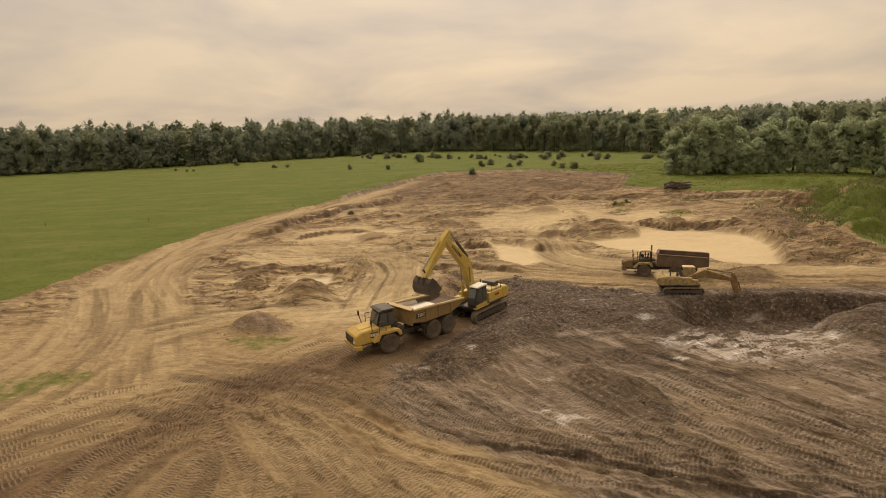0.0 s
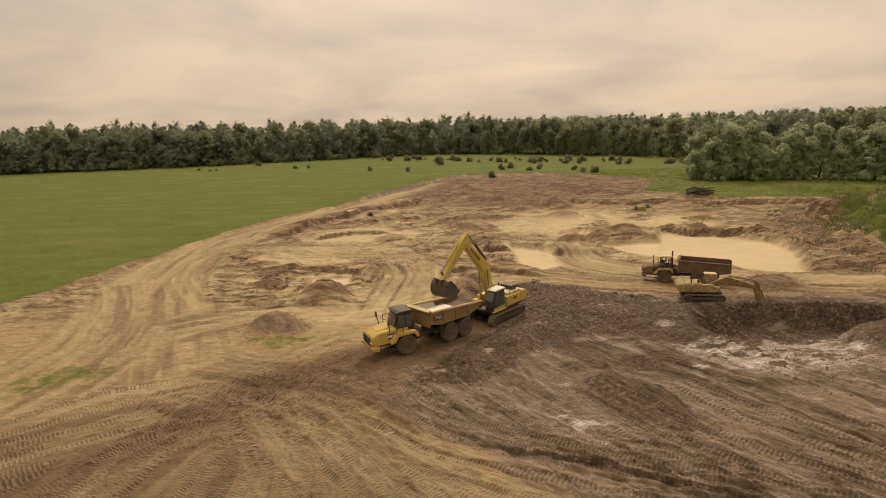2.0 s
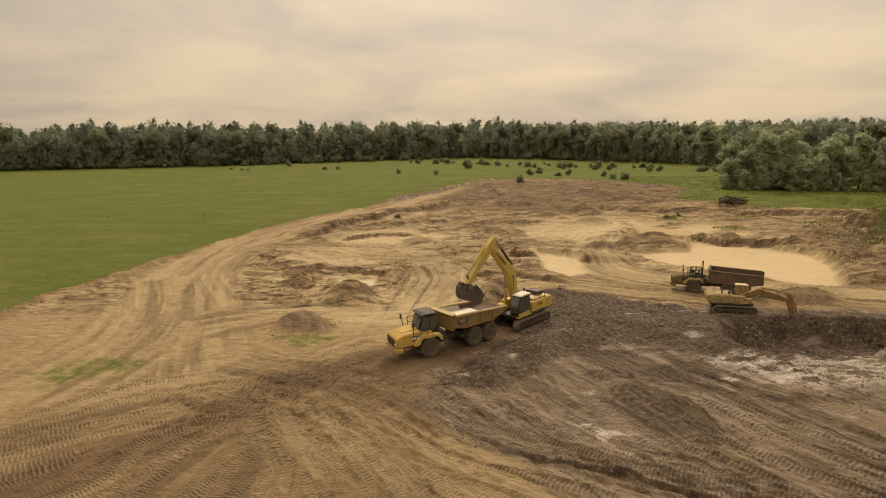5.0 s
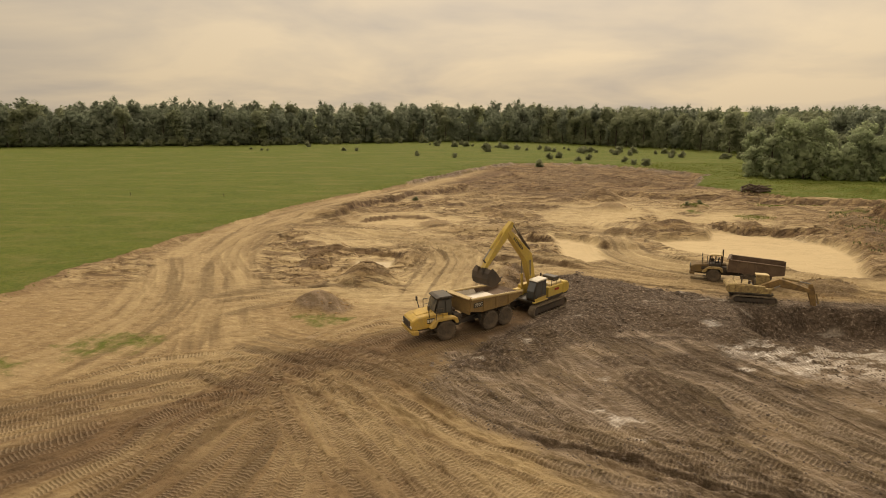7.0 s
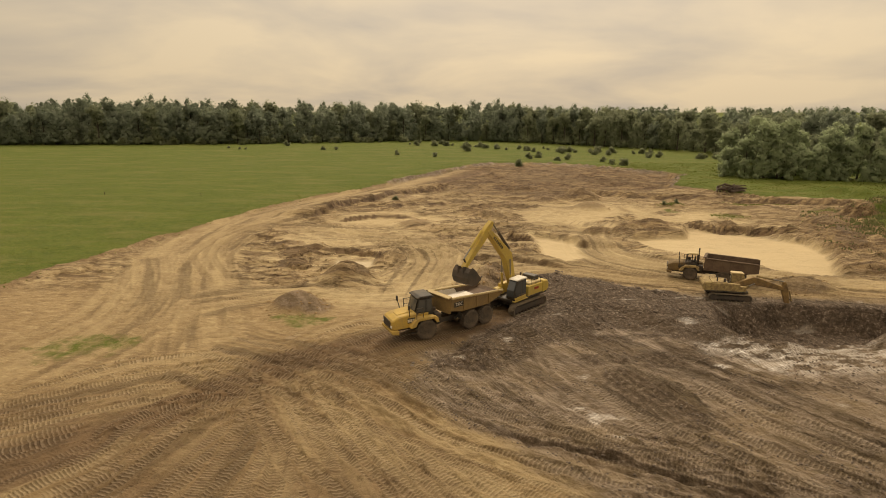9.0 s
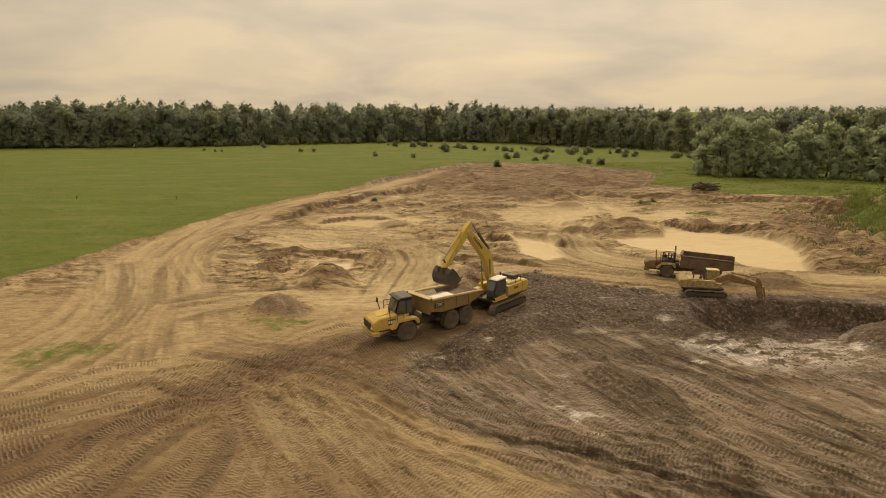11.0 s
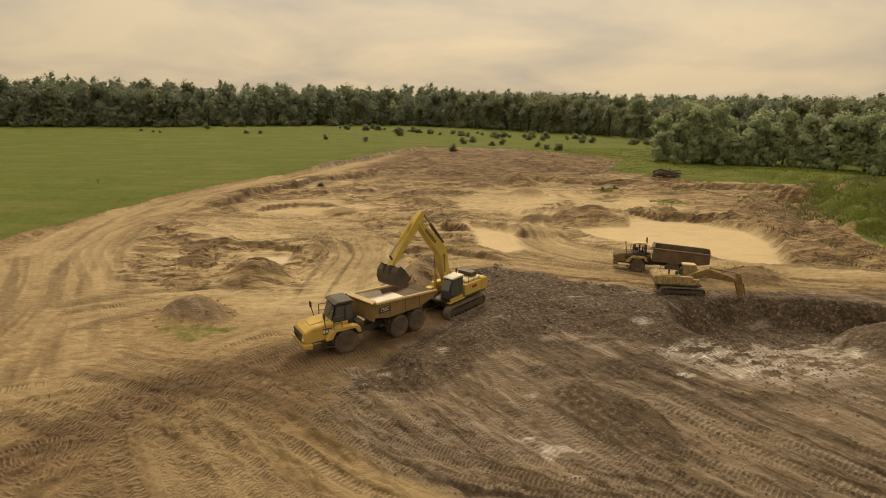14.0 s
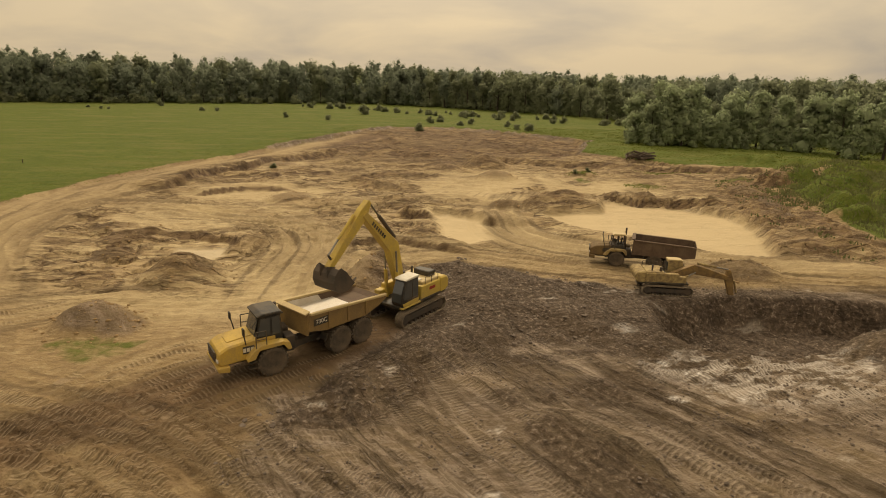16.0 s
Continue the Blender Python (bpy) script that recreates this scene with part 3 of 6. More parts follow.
# heaps: x, y, radius, height
HEAPS = [(-12.4, 60.8, 3.4, 2.3), (-15.6, 51.4, 2.6, 1.45), (-13.6, 50.6, 2.0, 0.6), (-20.5, 72, 3.0, 0.8), (-23.5, 75.5, 2.5, 0.7),
         (1.6, 57.5, 2.8, 1.9), (3.2, 60.2, 3.0, 2.2), (0.4, 52.2, 1.8, 1.0), (23, 121, 4.6, 2.4), (22.5, 107.5, 3.2, 1.4), (15.5, 120, 4, 1.3), (13, 136, 4.5, 1.2),
         (27.4, 86.6, 3.2, 1.6), (23.6, 86, 2.6, 1.0), (39, 89.6, 2.0, 0.9), (-1.5, 128, 5, 1.2), (-14, 121, 4, 0.8), (34, 59.6, 3.2, 1.0), (13.2, 35.6, 3.2, 0.7),
         (10.6, 37.4, 2.4, 0.55), (16, 34.2, 2.8, 0.5), (34.6, 42.6, 3.8, 1.7), (38.0, 43.4, 3.6, 1.5), (42, 43, 4.0, 1.5), (37.5, 109, 3.2, 1.0), (-20, 66, 2.6, 0.7), (-19, 60.6, 2.2, 0.5),
         (1.5, 103, 3.0, 0.9), (4.4, 100.5, 2.6, 0.8), (19.7, 87, 2.4, 1.0), (-8, 92, 3.2, 0.7), (7.5, 72.5, 2.5, 0.8), (52, 83, 2.6, 1.2), (56, 93, 2.8, 1.3), (49, 76, 2.4, 1.0)]


HAULED = [(-60, -60), (-48, 12), (-26, 34), (-12, 42.5), (-3, 47), (4, 51), (7, 47), (0, 40), (-5, 36), (8, 14), (12, -60)]
# level places where machines stand: x, y, radius, height
STANDS = [(4.62, 52.05, 5.5, -0.1), (-3.1, 45.05, 4.0, 0.0), (1.2, 48.2, 4.0, 0.0), (-1.2, 46.4, 4.0, 0.0), (25.1, 55.4, 4.4, -0.1), (24.2, 62.8, 3.6, -0.15), (28.5, 61.6, 4.4, -0.15)]


def ground_height(x, y):
    """Heights of the ground and its regions at plan points (flat arrays)."""
    wx = x + 1.6 * fbm(x, y, 6.0, 3) + 0.5 * fbm(x, y, 1.4, 5)
    wy = y + 1.6 * fbm(x, y, 6.0, 11) + 0.5 * fbm(x, y, 1.4, 13)
    dig = inside(wx, wy, DIG)
    dug = smooth(dig, -0.4, 1.2)
    mud = smooth(inside(wx, wy, MUD), -1.2, 1.0)
    dark = smooth(inside(wx, wy, DARK), -1.6, 1.4)
    bed = smooth(inside(wx + 1.5 * fbm(x, y, 12, 21), wy, PALE_BED), -4, 4)
    top = smooth(inside(wx, wy, TOPSOIL), -5, 3)
    far = smooth(y, 60, 150)
    z = 0.55 * (1 - dug) + 0.25 * fbm(x, y, 22, 31) * dug
    z += dug * (0.2 * fbm(x, y, 5.0, 41) + 0.10 * fbm(x, y, 1.3, 43, 3) + 0.05 * np.abs(fbm(x * 0.7 + 0.4 * y, y - 0.5 * x, 0.8, 45, 2)))
    # torn, lumpy ground in the worked bed
    torn = dug * (1 - mud) * smooth(y, 52, 66) * (0.3 + 0.7 * smooth(fbm(x, y, 14, 51), -0.25, 0.2))
    ri, rd, rs, rt = along(x, y, ROAD, 9.0)
    road = np.zeros_like(z)
    road[ri] = 1 - smooth(np.abs(rd + 0.8 * fbm(x[ri], y[ri], 7.0, 161)), 4.5, 8.0)
    torn = torn * (1 - road)
    driven, sheet = np.zeros_like(z), np.zeros_like(z)
    for line, passes, spread, depth in TRACKS:
        if depth == 0.14:
            di, dd, ds, dt = along(x, y, line, spread + 2.0)
            driven[di] = np.maximum(driven[di], (1 - smooth(np.abs(dd), spread * 0.7, spread + 1.6)) * smooth(ds, 0, 3) * (1 - smooth(ds, dt - 3, dt)))
    for poly in FLATS:
        sheet = np.maximum(sheet, smooth(inside(wx * 0.6 + x * 0.4, wy * 0.6 + y * 0.4, poly), -0.9, 0.9))
    torn = torn * (1 - 0.85 * np.maximum(driven, sheet))
    streak = fbm(x * 0.45 + 0.2 * y, y * 1.7, 4.0, 53, 4)
    bench = fbm(x * 0.42 + 0.25 * wx - 0.12 * y, y * 0.9 + 0.25 * wy, 8.0, 55, 5, 0.55) * 5.0
    low = np.floor(bench)
    edge = smooth(bench - low, 0.0, 0.1)
    z += torn * (0.12 * np.abs(streak) - 0.06 + 0.07 * fbm(x, y, 1.6, 57, 3) + 0.28 * (low + edge))
    # bench edges: browner, darker colour helps out the shade on their steps
    turned = torn * (1 - smooth(np.abs(bench - low - 0.05), 0.05, 0.12)) * smooth(fbm(x, y, 5.0, 59, 3), -0.35, 0.05)
    tone = lattice(low + np.floor(0.04 * x + 0.3 * fbm(x, y, 9, 151)), low * 0 + np.floor(0.03 * y + 0.3 * fbm(x, y, 9, 153)), 8)
    z += 0.9 * smooth(inside(wx, wy, BANK), -2, 2) * (0.35 + np.abs(fbm(x, y, 5.0, 141, 4, 0.6)))
    # lumps of mud
    lump = 1 - np.abs(fbm(x, y, 1.5, 61, 3))
    z += mud * (0.055 * (lump - 0.6) + 0.03 * fbm(x * 0.5 + 0.35 * y, y * 1.1 - 0.3 * x, 1.2, 65, 3)) + dark * (0.26 * (lump - 0.62) + 0.14 * np.abs(fbm(x, y * 1.5, 0.9, 67, 3)) + 0.18 * fbm(x, y, 3.2, 63))
    ux_, vx_ = 0.515 * x - 0.857 * y, 0.857 * x + 0.515 * y
    rake = fbm(0.11 * ux_ + 0.03 * wx, vx_ + 0.25 * (wx - x), 1.3, 171, 4, 0.6)
    z += mud * (1 - dark) * 0.16 * (np.abs(rake) - 0.25)
    # the raised dark bank below the excavator
    z += 0.75 * smooth(inside(wx, wy, DARK), -0.6, 4.5) * (1 - smooth(x, 16, 24))
    z += (1 - dug) * 0.10 * fbm(x, y, 3.0, 71, 3)
    # the low bank of stripped turf at the far edge
    z += 0.4 * smooth(-dig, -0.3, 0.8) * (1 - smooth(-dig, 2.0, 14.0)) * smooth(y, 128, 150)
    z += 1.2 * smooth(x, 60, 84) * smooth(y, 50, 80) * (1 - smooth(y, 104, 118)) * (0.8 + 0.4 * fbm(x, y, 9, 73))
    cut = np.zeros_like(z)
    for line, h, runout in LEDGES:
        idx, d, s, total = along(wx * 0.25 + x * 0.75, wy * 0.25 + y * 0.75, line, runout)
        d = -d
        soft = 0.0035 * np.clip(y[idx] - 45, 0, 400)
        ends = smooth(s, 0, 2.5) * (1 - smooth(s, total - 2.5, total))
        z[idx] += h * ends * smooth(d, -0.12 - soft, 0.14 + soft) * (1 - smooth(d, runout * 0.25, runout))
        z[idx] -= 0.15 * h * ends * smooth(-d, 0.0, 0.4) * (1 - smooth(-d, 0.6, runout * 0.5))
        # ledge faces: brown of cut soil, darkened in colour to deepen their shade
        cut[idx] = np.maximum(cut[idx], ends * smooth(d, -0.3 - 1.5 * soft, -0.1 - soft) * (1 - smooth(d, 0.05 + soft, 0.22 + soft)))
    heap = np.zeros_like(z)
    for hx, hy, r, h in HEAPS:
        near = np.nonzero((np.abs(x - hx) < 2 * r) & (np.abs(y - hy) < 2 * r))[0]
        q = np.hypot(wx[near] * 0.4 + x[near] * 0.6 - hx, wy[near] * 0.4 + y[near] * 0.6 - hy) / r
        k = np.clip(1.05 - q, 0, 1)
        rise = h * np.where(k > 0.75, 0.75 + (k - 0.75) * 0.6, k) * (1 + 0.18 * fbm(x[near], y[near], 1.1, 81, 3))
        z[near] += rise
        heap[near] = np.maximum(heap[near], smooth(k, 0.05, 0.5))
    for hx, hy, r, h in WEEDY:
        near = np.nonzero((np.abs(x - hx) < 2 * r) & (np.abs(y - hy) < 2 * r))[0]
        q = np.hypot(wx[near] - hx, (wy[near] - hy) * 1.2) / r
        z[near] += h * smooth(1.15 - q, 0.0, 0.9) * (1 + 0.3 * fbm(x[near] * 0.6, y[near] * 1.4, 1.6, 83, 3))
    pit = smooth(inside(x * 0.75 + wx * 0.25, y * 0.75 + wy * 0.25, PIT), -0.2, 1.5)
    z -= 2.3 * pit * (1 - 0.55 * smooth(-y, -45.5, -40.5))
    wet = 0.0 * z
    pond = np.zeros_like(z)
    for poly, level, soft in ((POND_SMALL, -0.34, 0.7), (POND_MID, -0.3, 1.4), (POND_BIG, -0.3, 1.2)):
        k = smooth(inside(wx * 0.35 + x * 0.65, wy * 0.35 + y * 0.65, poly), -0.3, soft)
        z = z * (1 - k) + level * k
        bed = np.maximum(bed, k)
        pond = np.maximum(pond, k)
    # wheel tracks
    pressed, phase, tread = np.zeros_like(z), np.zeros_like(z), np.zeros_like(z)
    streaks = np.zeros_like(z)
    rng = np.random.RandomState(5)
    for line, passes, spread, depth in TRACKS:
        length = float(np.hypot(*np.diff(line, axis=0).T).sum())
        idx, d, s, total = along(x, y, line, spread + 3.6 + 0.03 * length)
        fade = smooth(s, 0, 3) * (1 - smooth(s, total - 3, total))
        level = z[idx]
        bite = 0.0 if line is ROAD or depth == 0.05 and line[0][1] < 30 else 1.0
        band = fade * (1 - smooth(np.abs(d), spread + 0.3, spread + 2.6))
        lines = fbm(d * 1.0 + 0.5 * np.sin(s * 0.12), s * 0.07, 1.5, 121, 3, 0.7)
        if depth == 0.14:
            lines = np.clip(1.5 * fbm(d * 2.0 + 0.5 * np.sin(s * 0.1), s * 0.05, 1.3, 123, 3, 0.7), -1, 1)
        streaks[idx] = streaks[idx] * (1 - band) + lines * band
        for k in range(passes):
            off = (rng.rand() - 0.5) * 2 * spread
            sway = off + (0.4 + 1.1 * rng.rand()) * np.sin(s * (0.06 + 0.12 * rng.rand()) + 6.28 * rng.rand()) + (rng.rand() - 0.5) * 0.10 * (s - total / 2)
            a, b = sorted((rng.rand() * total * 0.5, total * (0.55 + 0.5 * rng.rand())))
            step = 0.19 + 0.07 * rng.rand()
            lean = rng.choice([-0.12, 0.0, 0.12])
            mark = (0.55 + 0.45 * rng.rand()) * (rng.rand() > (0.62 if depth == 0.08 else 0.14)) + (0.04 if depth == 0.08 else 0.1)
            sink = depth * (0.3 + 0.7 * rng.rand())
            for side in (-1.05, 1.05):
                q = np.abs(d - sway - side)
                hitp = np.nonzero(q < 0.8)[0]
                if len(hitp) == 0:
                    continue
                sq, qq = s[hitp], q[hitp]
                on = smooth(sq, a - 3, a) * (1 - smooth(sq, b - 3, b)) * fade[hitp]
                rut = (1 - smooth(qq, 0.34, 0.48)) * on
                rim = smooth(qq, 0.36, 0.5) * (1 - smooth(qq, 0.5, 0.8)) * on
                zi = level[hitp]
                level[hitp] = zi - rut * (0.6 * sink) + 0.45 * sink * rim
                pi = idx[hitp]
                strong = (rut > 0.2) | ((tread[pi] < 0.02) & (on > 0.02))
                pi = pi[strong]
                phase[pi] = (sq[strong] + lean * qq[strong]) / step
                tread[pi] = mark * bite * smooth(rut[strong], 0.15, 0.6)
                pressed[pi] = np.maximum(0.7 * pressed[pi], (0.95 if depth > 0.11 else 0.4) * rut[strong])
        z[idx] = np.clip(level, z[idx] - 1.3 * depth, z[idx] + 0.8 * depth)
    for mx, my, r, level in STANDS:
        k = 1 - smooth(np.hypot(x - mx, y - my), r * 0.55, r)
        z = z * (1 - k) + (level + 0.04 * fbm(x, y, 1.0, 105)) * k
    rim_soil = np.clip(1.2 - np.abs(dig + 0.3) / (0.35 + 0.006 * y), 0, 1) * smooth(y, 128, 150)
    ragged = smooth(x, 48, 60) * (y < 116) * 3.0
    grass = 1 - smooth(dig + ragged * fbm(x, y, 4.0, 155, 4, 0.6), -0.6 - ragged, 0.5 + 0.6 * ragged)
    for gx, gy, rx, ry in ((-14.5, 47.6, 3.8, 2.4), (-12.4, 48.6, 1.5, 0.9), (-29, 41, 6.0, 3.2), (-35, 36, 5.5, 3.5), (35.3, 104.6, 2.6, 2.0), (44, 100, 3.6, 3.4), (52, 112, 5.0, 1.6), (59, 112.5, 4.0, 1.4), (37.4, 109, 3.0, 2.2), (61, 103, 4, 3)):
        q = np.hypot((wx - gx) / rx, (wy - gy) / ry)
        grass = np.maximum(grass, 0.5 * (1 - smooth(q, 0.3, 1.3)))
    li, ld, ls, lt = along(wx, wy, LANE, 5)
    lane = 1 - smooth(np.abs(ld), 1.6, 3.0)
    grass[li] *= 1 - lane
    grass = grass * (1 - 0.95 * pit) * (1 - 0.8 * rim_soil)
    ti, td, ts, tt = along(wx * 0.2 + x * 0.8, wy * 0.2 + y * 0.8, PASTURE_WAY, 2.0)
    grass[ti] *= 1 - 0.3 * (1 - smooth(np.abs(np.abs(td) - 0.7), 0.15, 0.55)) * smooth(ts, 0, 8) * (1 - smooth(ts, tt - 8, tt))
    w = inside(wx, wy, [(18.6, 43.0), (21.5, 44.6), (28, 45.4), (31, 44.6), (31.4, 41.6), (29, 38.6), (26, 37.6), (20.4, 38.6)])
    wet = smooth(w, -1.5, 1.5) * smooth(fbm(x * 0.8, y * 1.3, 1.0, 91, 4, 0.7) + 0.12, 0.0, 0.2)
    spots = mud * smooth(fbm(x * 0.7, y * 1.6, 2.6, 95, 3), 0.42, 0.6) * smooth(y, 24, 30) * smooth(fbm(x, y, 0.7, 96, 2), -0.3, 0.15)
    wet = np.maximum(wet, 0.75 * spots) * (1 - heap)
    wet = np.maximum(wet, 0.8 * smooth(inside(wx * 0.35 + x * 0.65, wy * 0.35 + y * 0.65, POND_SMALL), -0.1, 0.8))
    mudcol = np.clip(np.minimum(0.95 * mud * (0.86 + 0.3 * fbm(x * 0.6, y * 1.4, 3.5, 111)), 0.87) + 0.62 * dark * mud + 0.5 * heap * (1 - bed) * (1 - far) * (y > 40), 0, 1)
    mudcol = np.clip(mudcol + 0.9 * pit + 0.2 * cut * (1 - mud) + 0.12 * turned + 0.3 * cut * mud, 0, 1)
    churn = smooth(inside(wx, wy, CHURN) + 1.6 * fbm(x * 0.8 + 0.3 * y, y, 1.6, 175, 3), -0.7, 0.5)
    damp = mud * smooth(y + 0.25 * (x - 14), 34, 41) * smooth(fbm(x * 0.8, y * 1.2, 4.0, 173, 4, 0.6), -0.15, 0.15)
    damp = np.maximum(damp, 0.75 * mud * smooth(x, 17, 25) * smooth(y, 31, 37) * smooth(fbm(x, y * 1.3, 2.5, 177, 4, 0.6), -0.35, 0.1))
    mudcol = np.clip(mudcol + 0.3 * churn + 0.17 * damp, 0, 1)
    mudcol = np.maximum(mudcol, 1.0 * rim_soil * smooth(fbm(x, y, 6.0, 163), -0.5, -0.1))
    pale = np.clip(bed * 1.1 * (1 - 0.3 * smooth(fbm(x * 0.5, y * 1.3, 5, 97), 0.05, 0.2)) * (1 - 0.85 * heap), 0, 1)
    pale = np.maximum(pale, 0.95 * sheet * (1 - mud))
    pale[li] = np.maximum(pale[li], 0.9 * lane)
    pale = np.maximum(pale, 0.36 * road * (1 - top) * smooth(y, 36, 60))
    brown = np.clip(np.maximum(top, 0.15 * far * dug * (1 - road)) + 0.55 * heap * (1 - mud), 0, 1)
    bank = smooth(inside(wx, wy, BANK), -2, 2)
    brown = np.maximum(brown, bank * (0.55 + 0.5 * fbm(x, y, 3, 117)))
    pale = pale * (1 - 0.7 * bank)
    worked = smooth(inside(wx, wy, HAULED), -2.0, 3.0) * (1 - mud)
    brown = np.maximum(brown, worked * (0.5 + 0.5 * fbm(x, y, 4, 113)))
    brown = np.clip(np.maximum(brown, np.maximum(1.1 * cut, turned * (0.8 + 0.3 * fbm(x, y, 2, 115)))), 0, 1)
    brown[li] *= 1 - 0.9 * lane
    hi, hd, hs, ht = along(wx * 0.3 + x * 0.7, wy * 0.3 + y * 0.7, HAUL, 4.0)
    brown[hi] = np.maximum(brown[hi], 0.95 * (1 - smooth(np.abs(hd), 1.2, 3.4)) * smooth(hs, 4, 14))
    pale = pale * (1 - 0.9 * cut) * (1 - 0.95 * turned)
    level_tone = torn * smooth(tone, 0.45, 0.6)
    brown = np.clip(brown + 0.12 * level_tone * (1 - top) - 0.1 * top * smooth(tone, 0.3, 0.7), 0, 1)
    pale = np.clip(pale * (1 - 0.3 * level_tone) + 0.3 * torn * (1 - top) * (1 - smooth(tone, 0.12, 0.3)), 0, 1)
    brown = np.maximum(brown, 0.75 * np.clip(1 - np.abs(dig + 0.2) / 1.6, 0, 1) * smooth(fbm(x, y, 2.2, 99), -0.4, 0.2))
    return z, (mudcol, grass, wet, torn), (pale, brown, pressed, 0.5 + 0.5 * np.clip(streaks * dug * (1 - pond) * (1 - 0.2 * torn), -1, 1)), (phase, tread * (1 - 0.8 * churn) * (1 - 0.7 * cut) * (1 - smooth(grass, 0.1, 0.5)) * (1 - pond), pond, 0 * z)


def build_ground():
    """One sheet to the horizon, its squares growing with the distance."""
    near = 17.5 * 1050 / np.linspace(1120, 46, 960)
    ys = np.concatenate([np.linspace(-120, 14, 22), near, np.geomspace(near[-1] * 1.06, 4200, 22)])
    us = np.linspace(-1, 1, 940)
    us = np.concatenate([[-9, -4, -2, -1.4, -1.15], us, [1.15, 1.4, 2, 4, 9]])
    half = np.maximum(9 + 0.93 * np.abs(ys), 22)
    x = (us[None, :] * half[:, None]).ravel()
    y = np.repeat(ys, len(us))
    z, a, b, c = ground_height(x, y)
    z = np.where(y > 700, 0.0, z)
    rows, cols = len(ys), len(us)
    # a print ends where the next one crosses it
    ph, tr = c[0].reshape(rows, cols), c[1].reshape(rows, cols).copy()
    clash = np.zeros(ph.shape, bool)
    jump = np.abs(np.diff(ph, axis=1)) > 0.45
    clash[:, 1:] |= jump
    clash[:, :-1] |= jump
    jump = np.abs(np.diff(ph, axis=0)) > 0.45
    clash[1:] |= jump
    clash[:-1] |= jump
    tr[clash] = 0.0
    c = (c[0], tr.ravel(), c[2], c[3])
    mesh = bpy.data.meshes.new("ground")
    i = (np.arange(rows - 1)[:, None] * cols + np.arange(cols - 1)[None, :]).ravel()
    quads = np.stack([i, i + 1, i + cols + 1, i + cols], 1)
    mesh.vertices.add(len(x))
    mesh.vertices.foreach_set("co", np.stack([x, y, z], 1).astype(np.float32).ravel())
    mesh.loops.add(quads.size)
    mesh.loops.foreach_set("vertex_index", quads.astype(np.int32).ravel())
    mesh.polygons.add(len(quads))
    mesh.polygons.foreach_set("loop_start", np.arange(0, quads.size, 4, dtype=np.int32))
    mesh.polygons.foreach_set("use_smooth", np.ones(len(quads), bool))
    mesh.update(calc_edges=True)
    for name, (r, g, bl, al) in (("soil", a), ("soil_more", b), ("wheel_marks", c)):
        at = mesh.attributes.new(name, "FLOAT_COLOR", "POINT")
        at.data.foreach_set("color", np.stack([r, g, bl, al], 1).astype(np.float32).ravel())
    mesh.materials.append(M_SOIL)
    return tagged(new("ground", mesh), "worked sand and dark mud pit with tyre tracks beside green pasture", "ground", kind="structure")


ground = build_ground()


def floor_z(x, y):
    return float(ground_height(np.array([float(x)]), np.array([float(y)]))[0][0])


def floor_list(pairs):
    return floor_zs([p[0] for p in pairs], [p[1] for p in pairs])


def floor_zs(xs, ys):
    return ground_height(np.asarray(xs, float), np.asarray(ys, float))[0]

# ---- helpers for things ----
def link_mesh(name, verts, faces, material, smooth_faces=False):
    mesh = bpy.data.meshes.new(name)
    mesh.from_pydata([tuple(v) for v in verts], [], [tuple(f) for f in faces])
    mesh.materials.append(material)
    if smooth_faces:
        mesh.polygons.foreach_set("use_smooth", np.ones(len(mesh.polygons), bool))
    mesh.update()
    return mesh


def leaf_cards(rng, centres, sizes, droop=0.0, out=None):
    """Small bent leaf sprays: four corners each, turned every way."""
    n = len(centres)
    a = rng.normal(size=(n, 3))
    a[:, 2] *= 0.6
    if out is not None:
        face = out + 0.4 * rng.normal(size=(n, 3))
        face /= np.linalg.norm(face, axis=1)[:, None]
        a -= (a * face).sum(1)[:, None] * face
    a /= np.linalg.norm(a, axis=1)[:, None]
    b = rng.normal(size=(n, 3)) if out is None else np.cross(face, a)
    b -= (b * a).sum(1)[:, None] * a
    b /= np.linalg.norm(b, axis=1)[:, None]
    c = np.cross(a, b)
    s = sizes[:, None]
    corners = np.stack([centres - a * s, centres - b * s * 0.58 + c * s * 0.2, centres + a * s * (0.8 + 0.3 * rng.rand(n)[:, None]), centres + b * s * 0.62 + c * s * 0.2], 1)
    corners[:, 2, 2] -= droop * sizes
    return corners.reshape(-1, 3), np.arange(4 * n).reshape(-1, 4)


def limb_mesh(name, sticks, sides=7):
    """Tapered limbs from (start, end, r0, r1), joined."""
    verts, faces = [], []
    for p, q, r0, r1 in sticks:
        p, q = Vector(p), Vector(q)
        turn = (q - p).to_track_quat("Z", "Y")
        base = len(verts)
        for centre, r in ((p, r0), (p.lerp(q, 0.5) + Vector((0.06, -0.05, 0)) * r0 * 4, (r0 + r1) / 2), (q, r1)):
            for k in range(sides):
                ang = 6.2832 * k / sides
                verts.append(centre + turn @ Vector((math.cos(ang) * r, math.sin(ang) * r, 0)))
        for ring in range(2):
            for k in range(sides):
                i, j = base + ring * sides + k, base + ring * sides + (k + 1) % sides
                faces.append((i, j, j + sides, i + sides))
        faces.append([base + 2 * sides + k for k in range(sides)])
    return link_mesh(name, verts, faces, M_BARK, True)


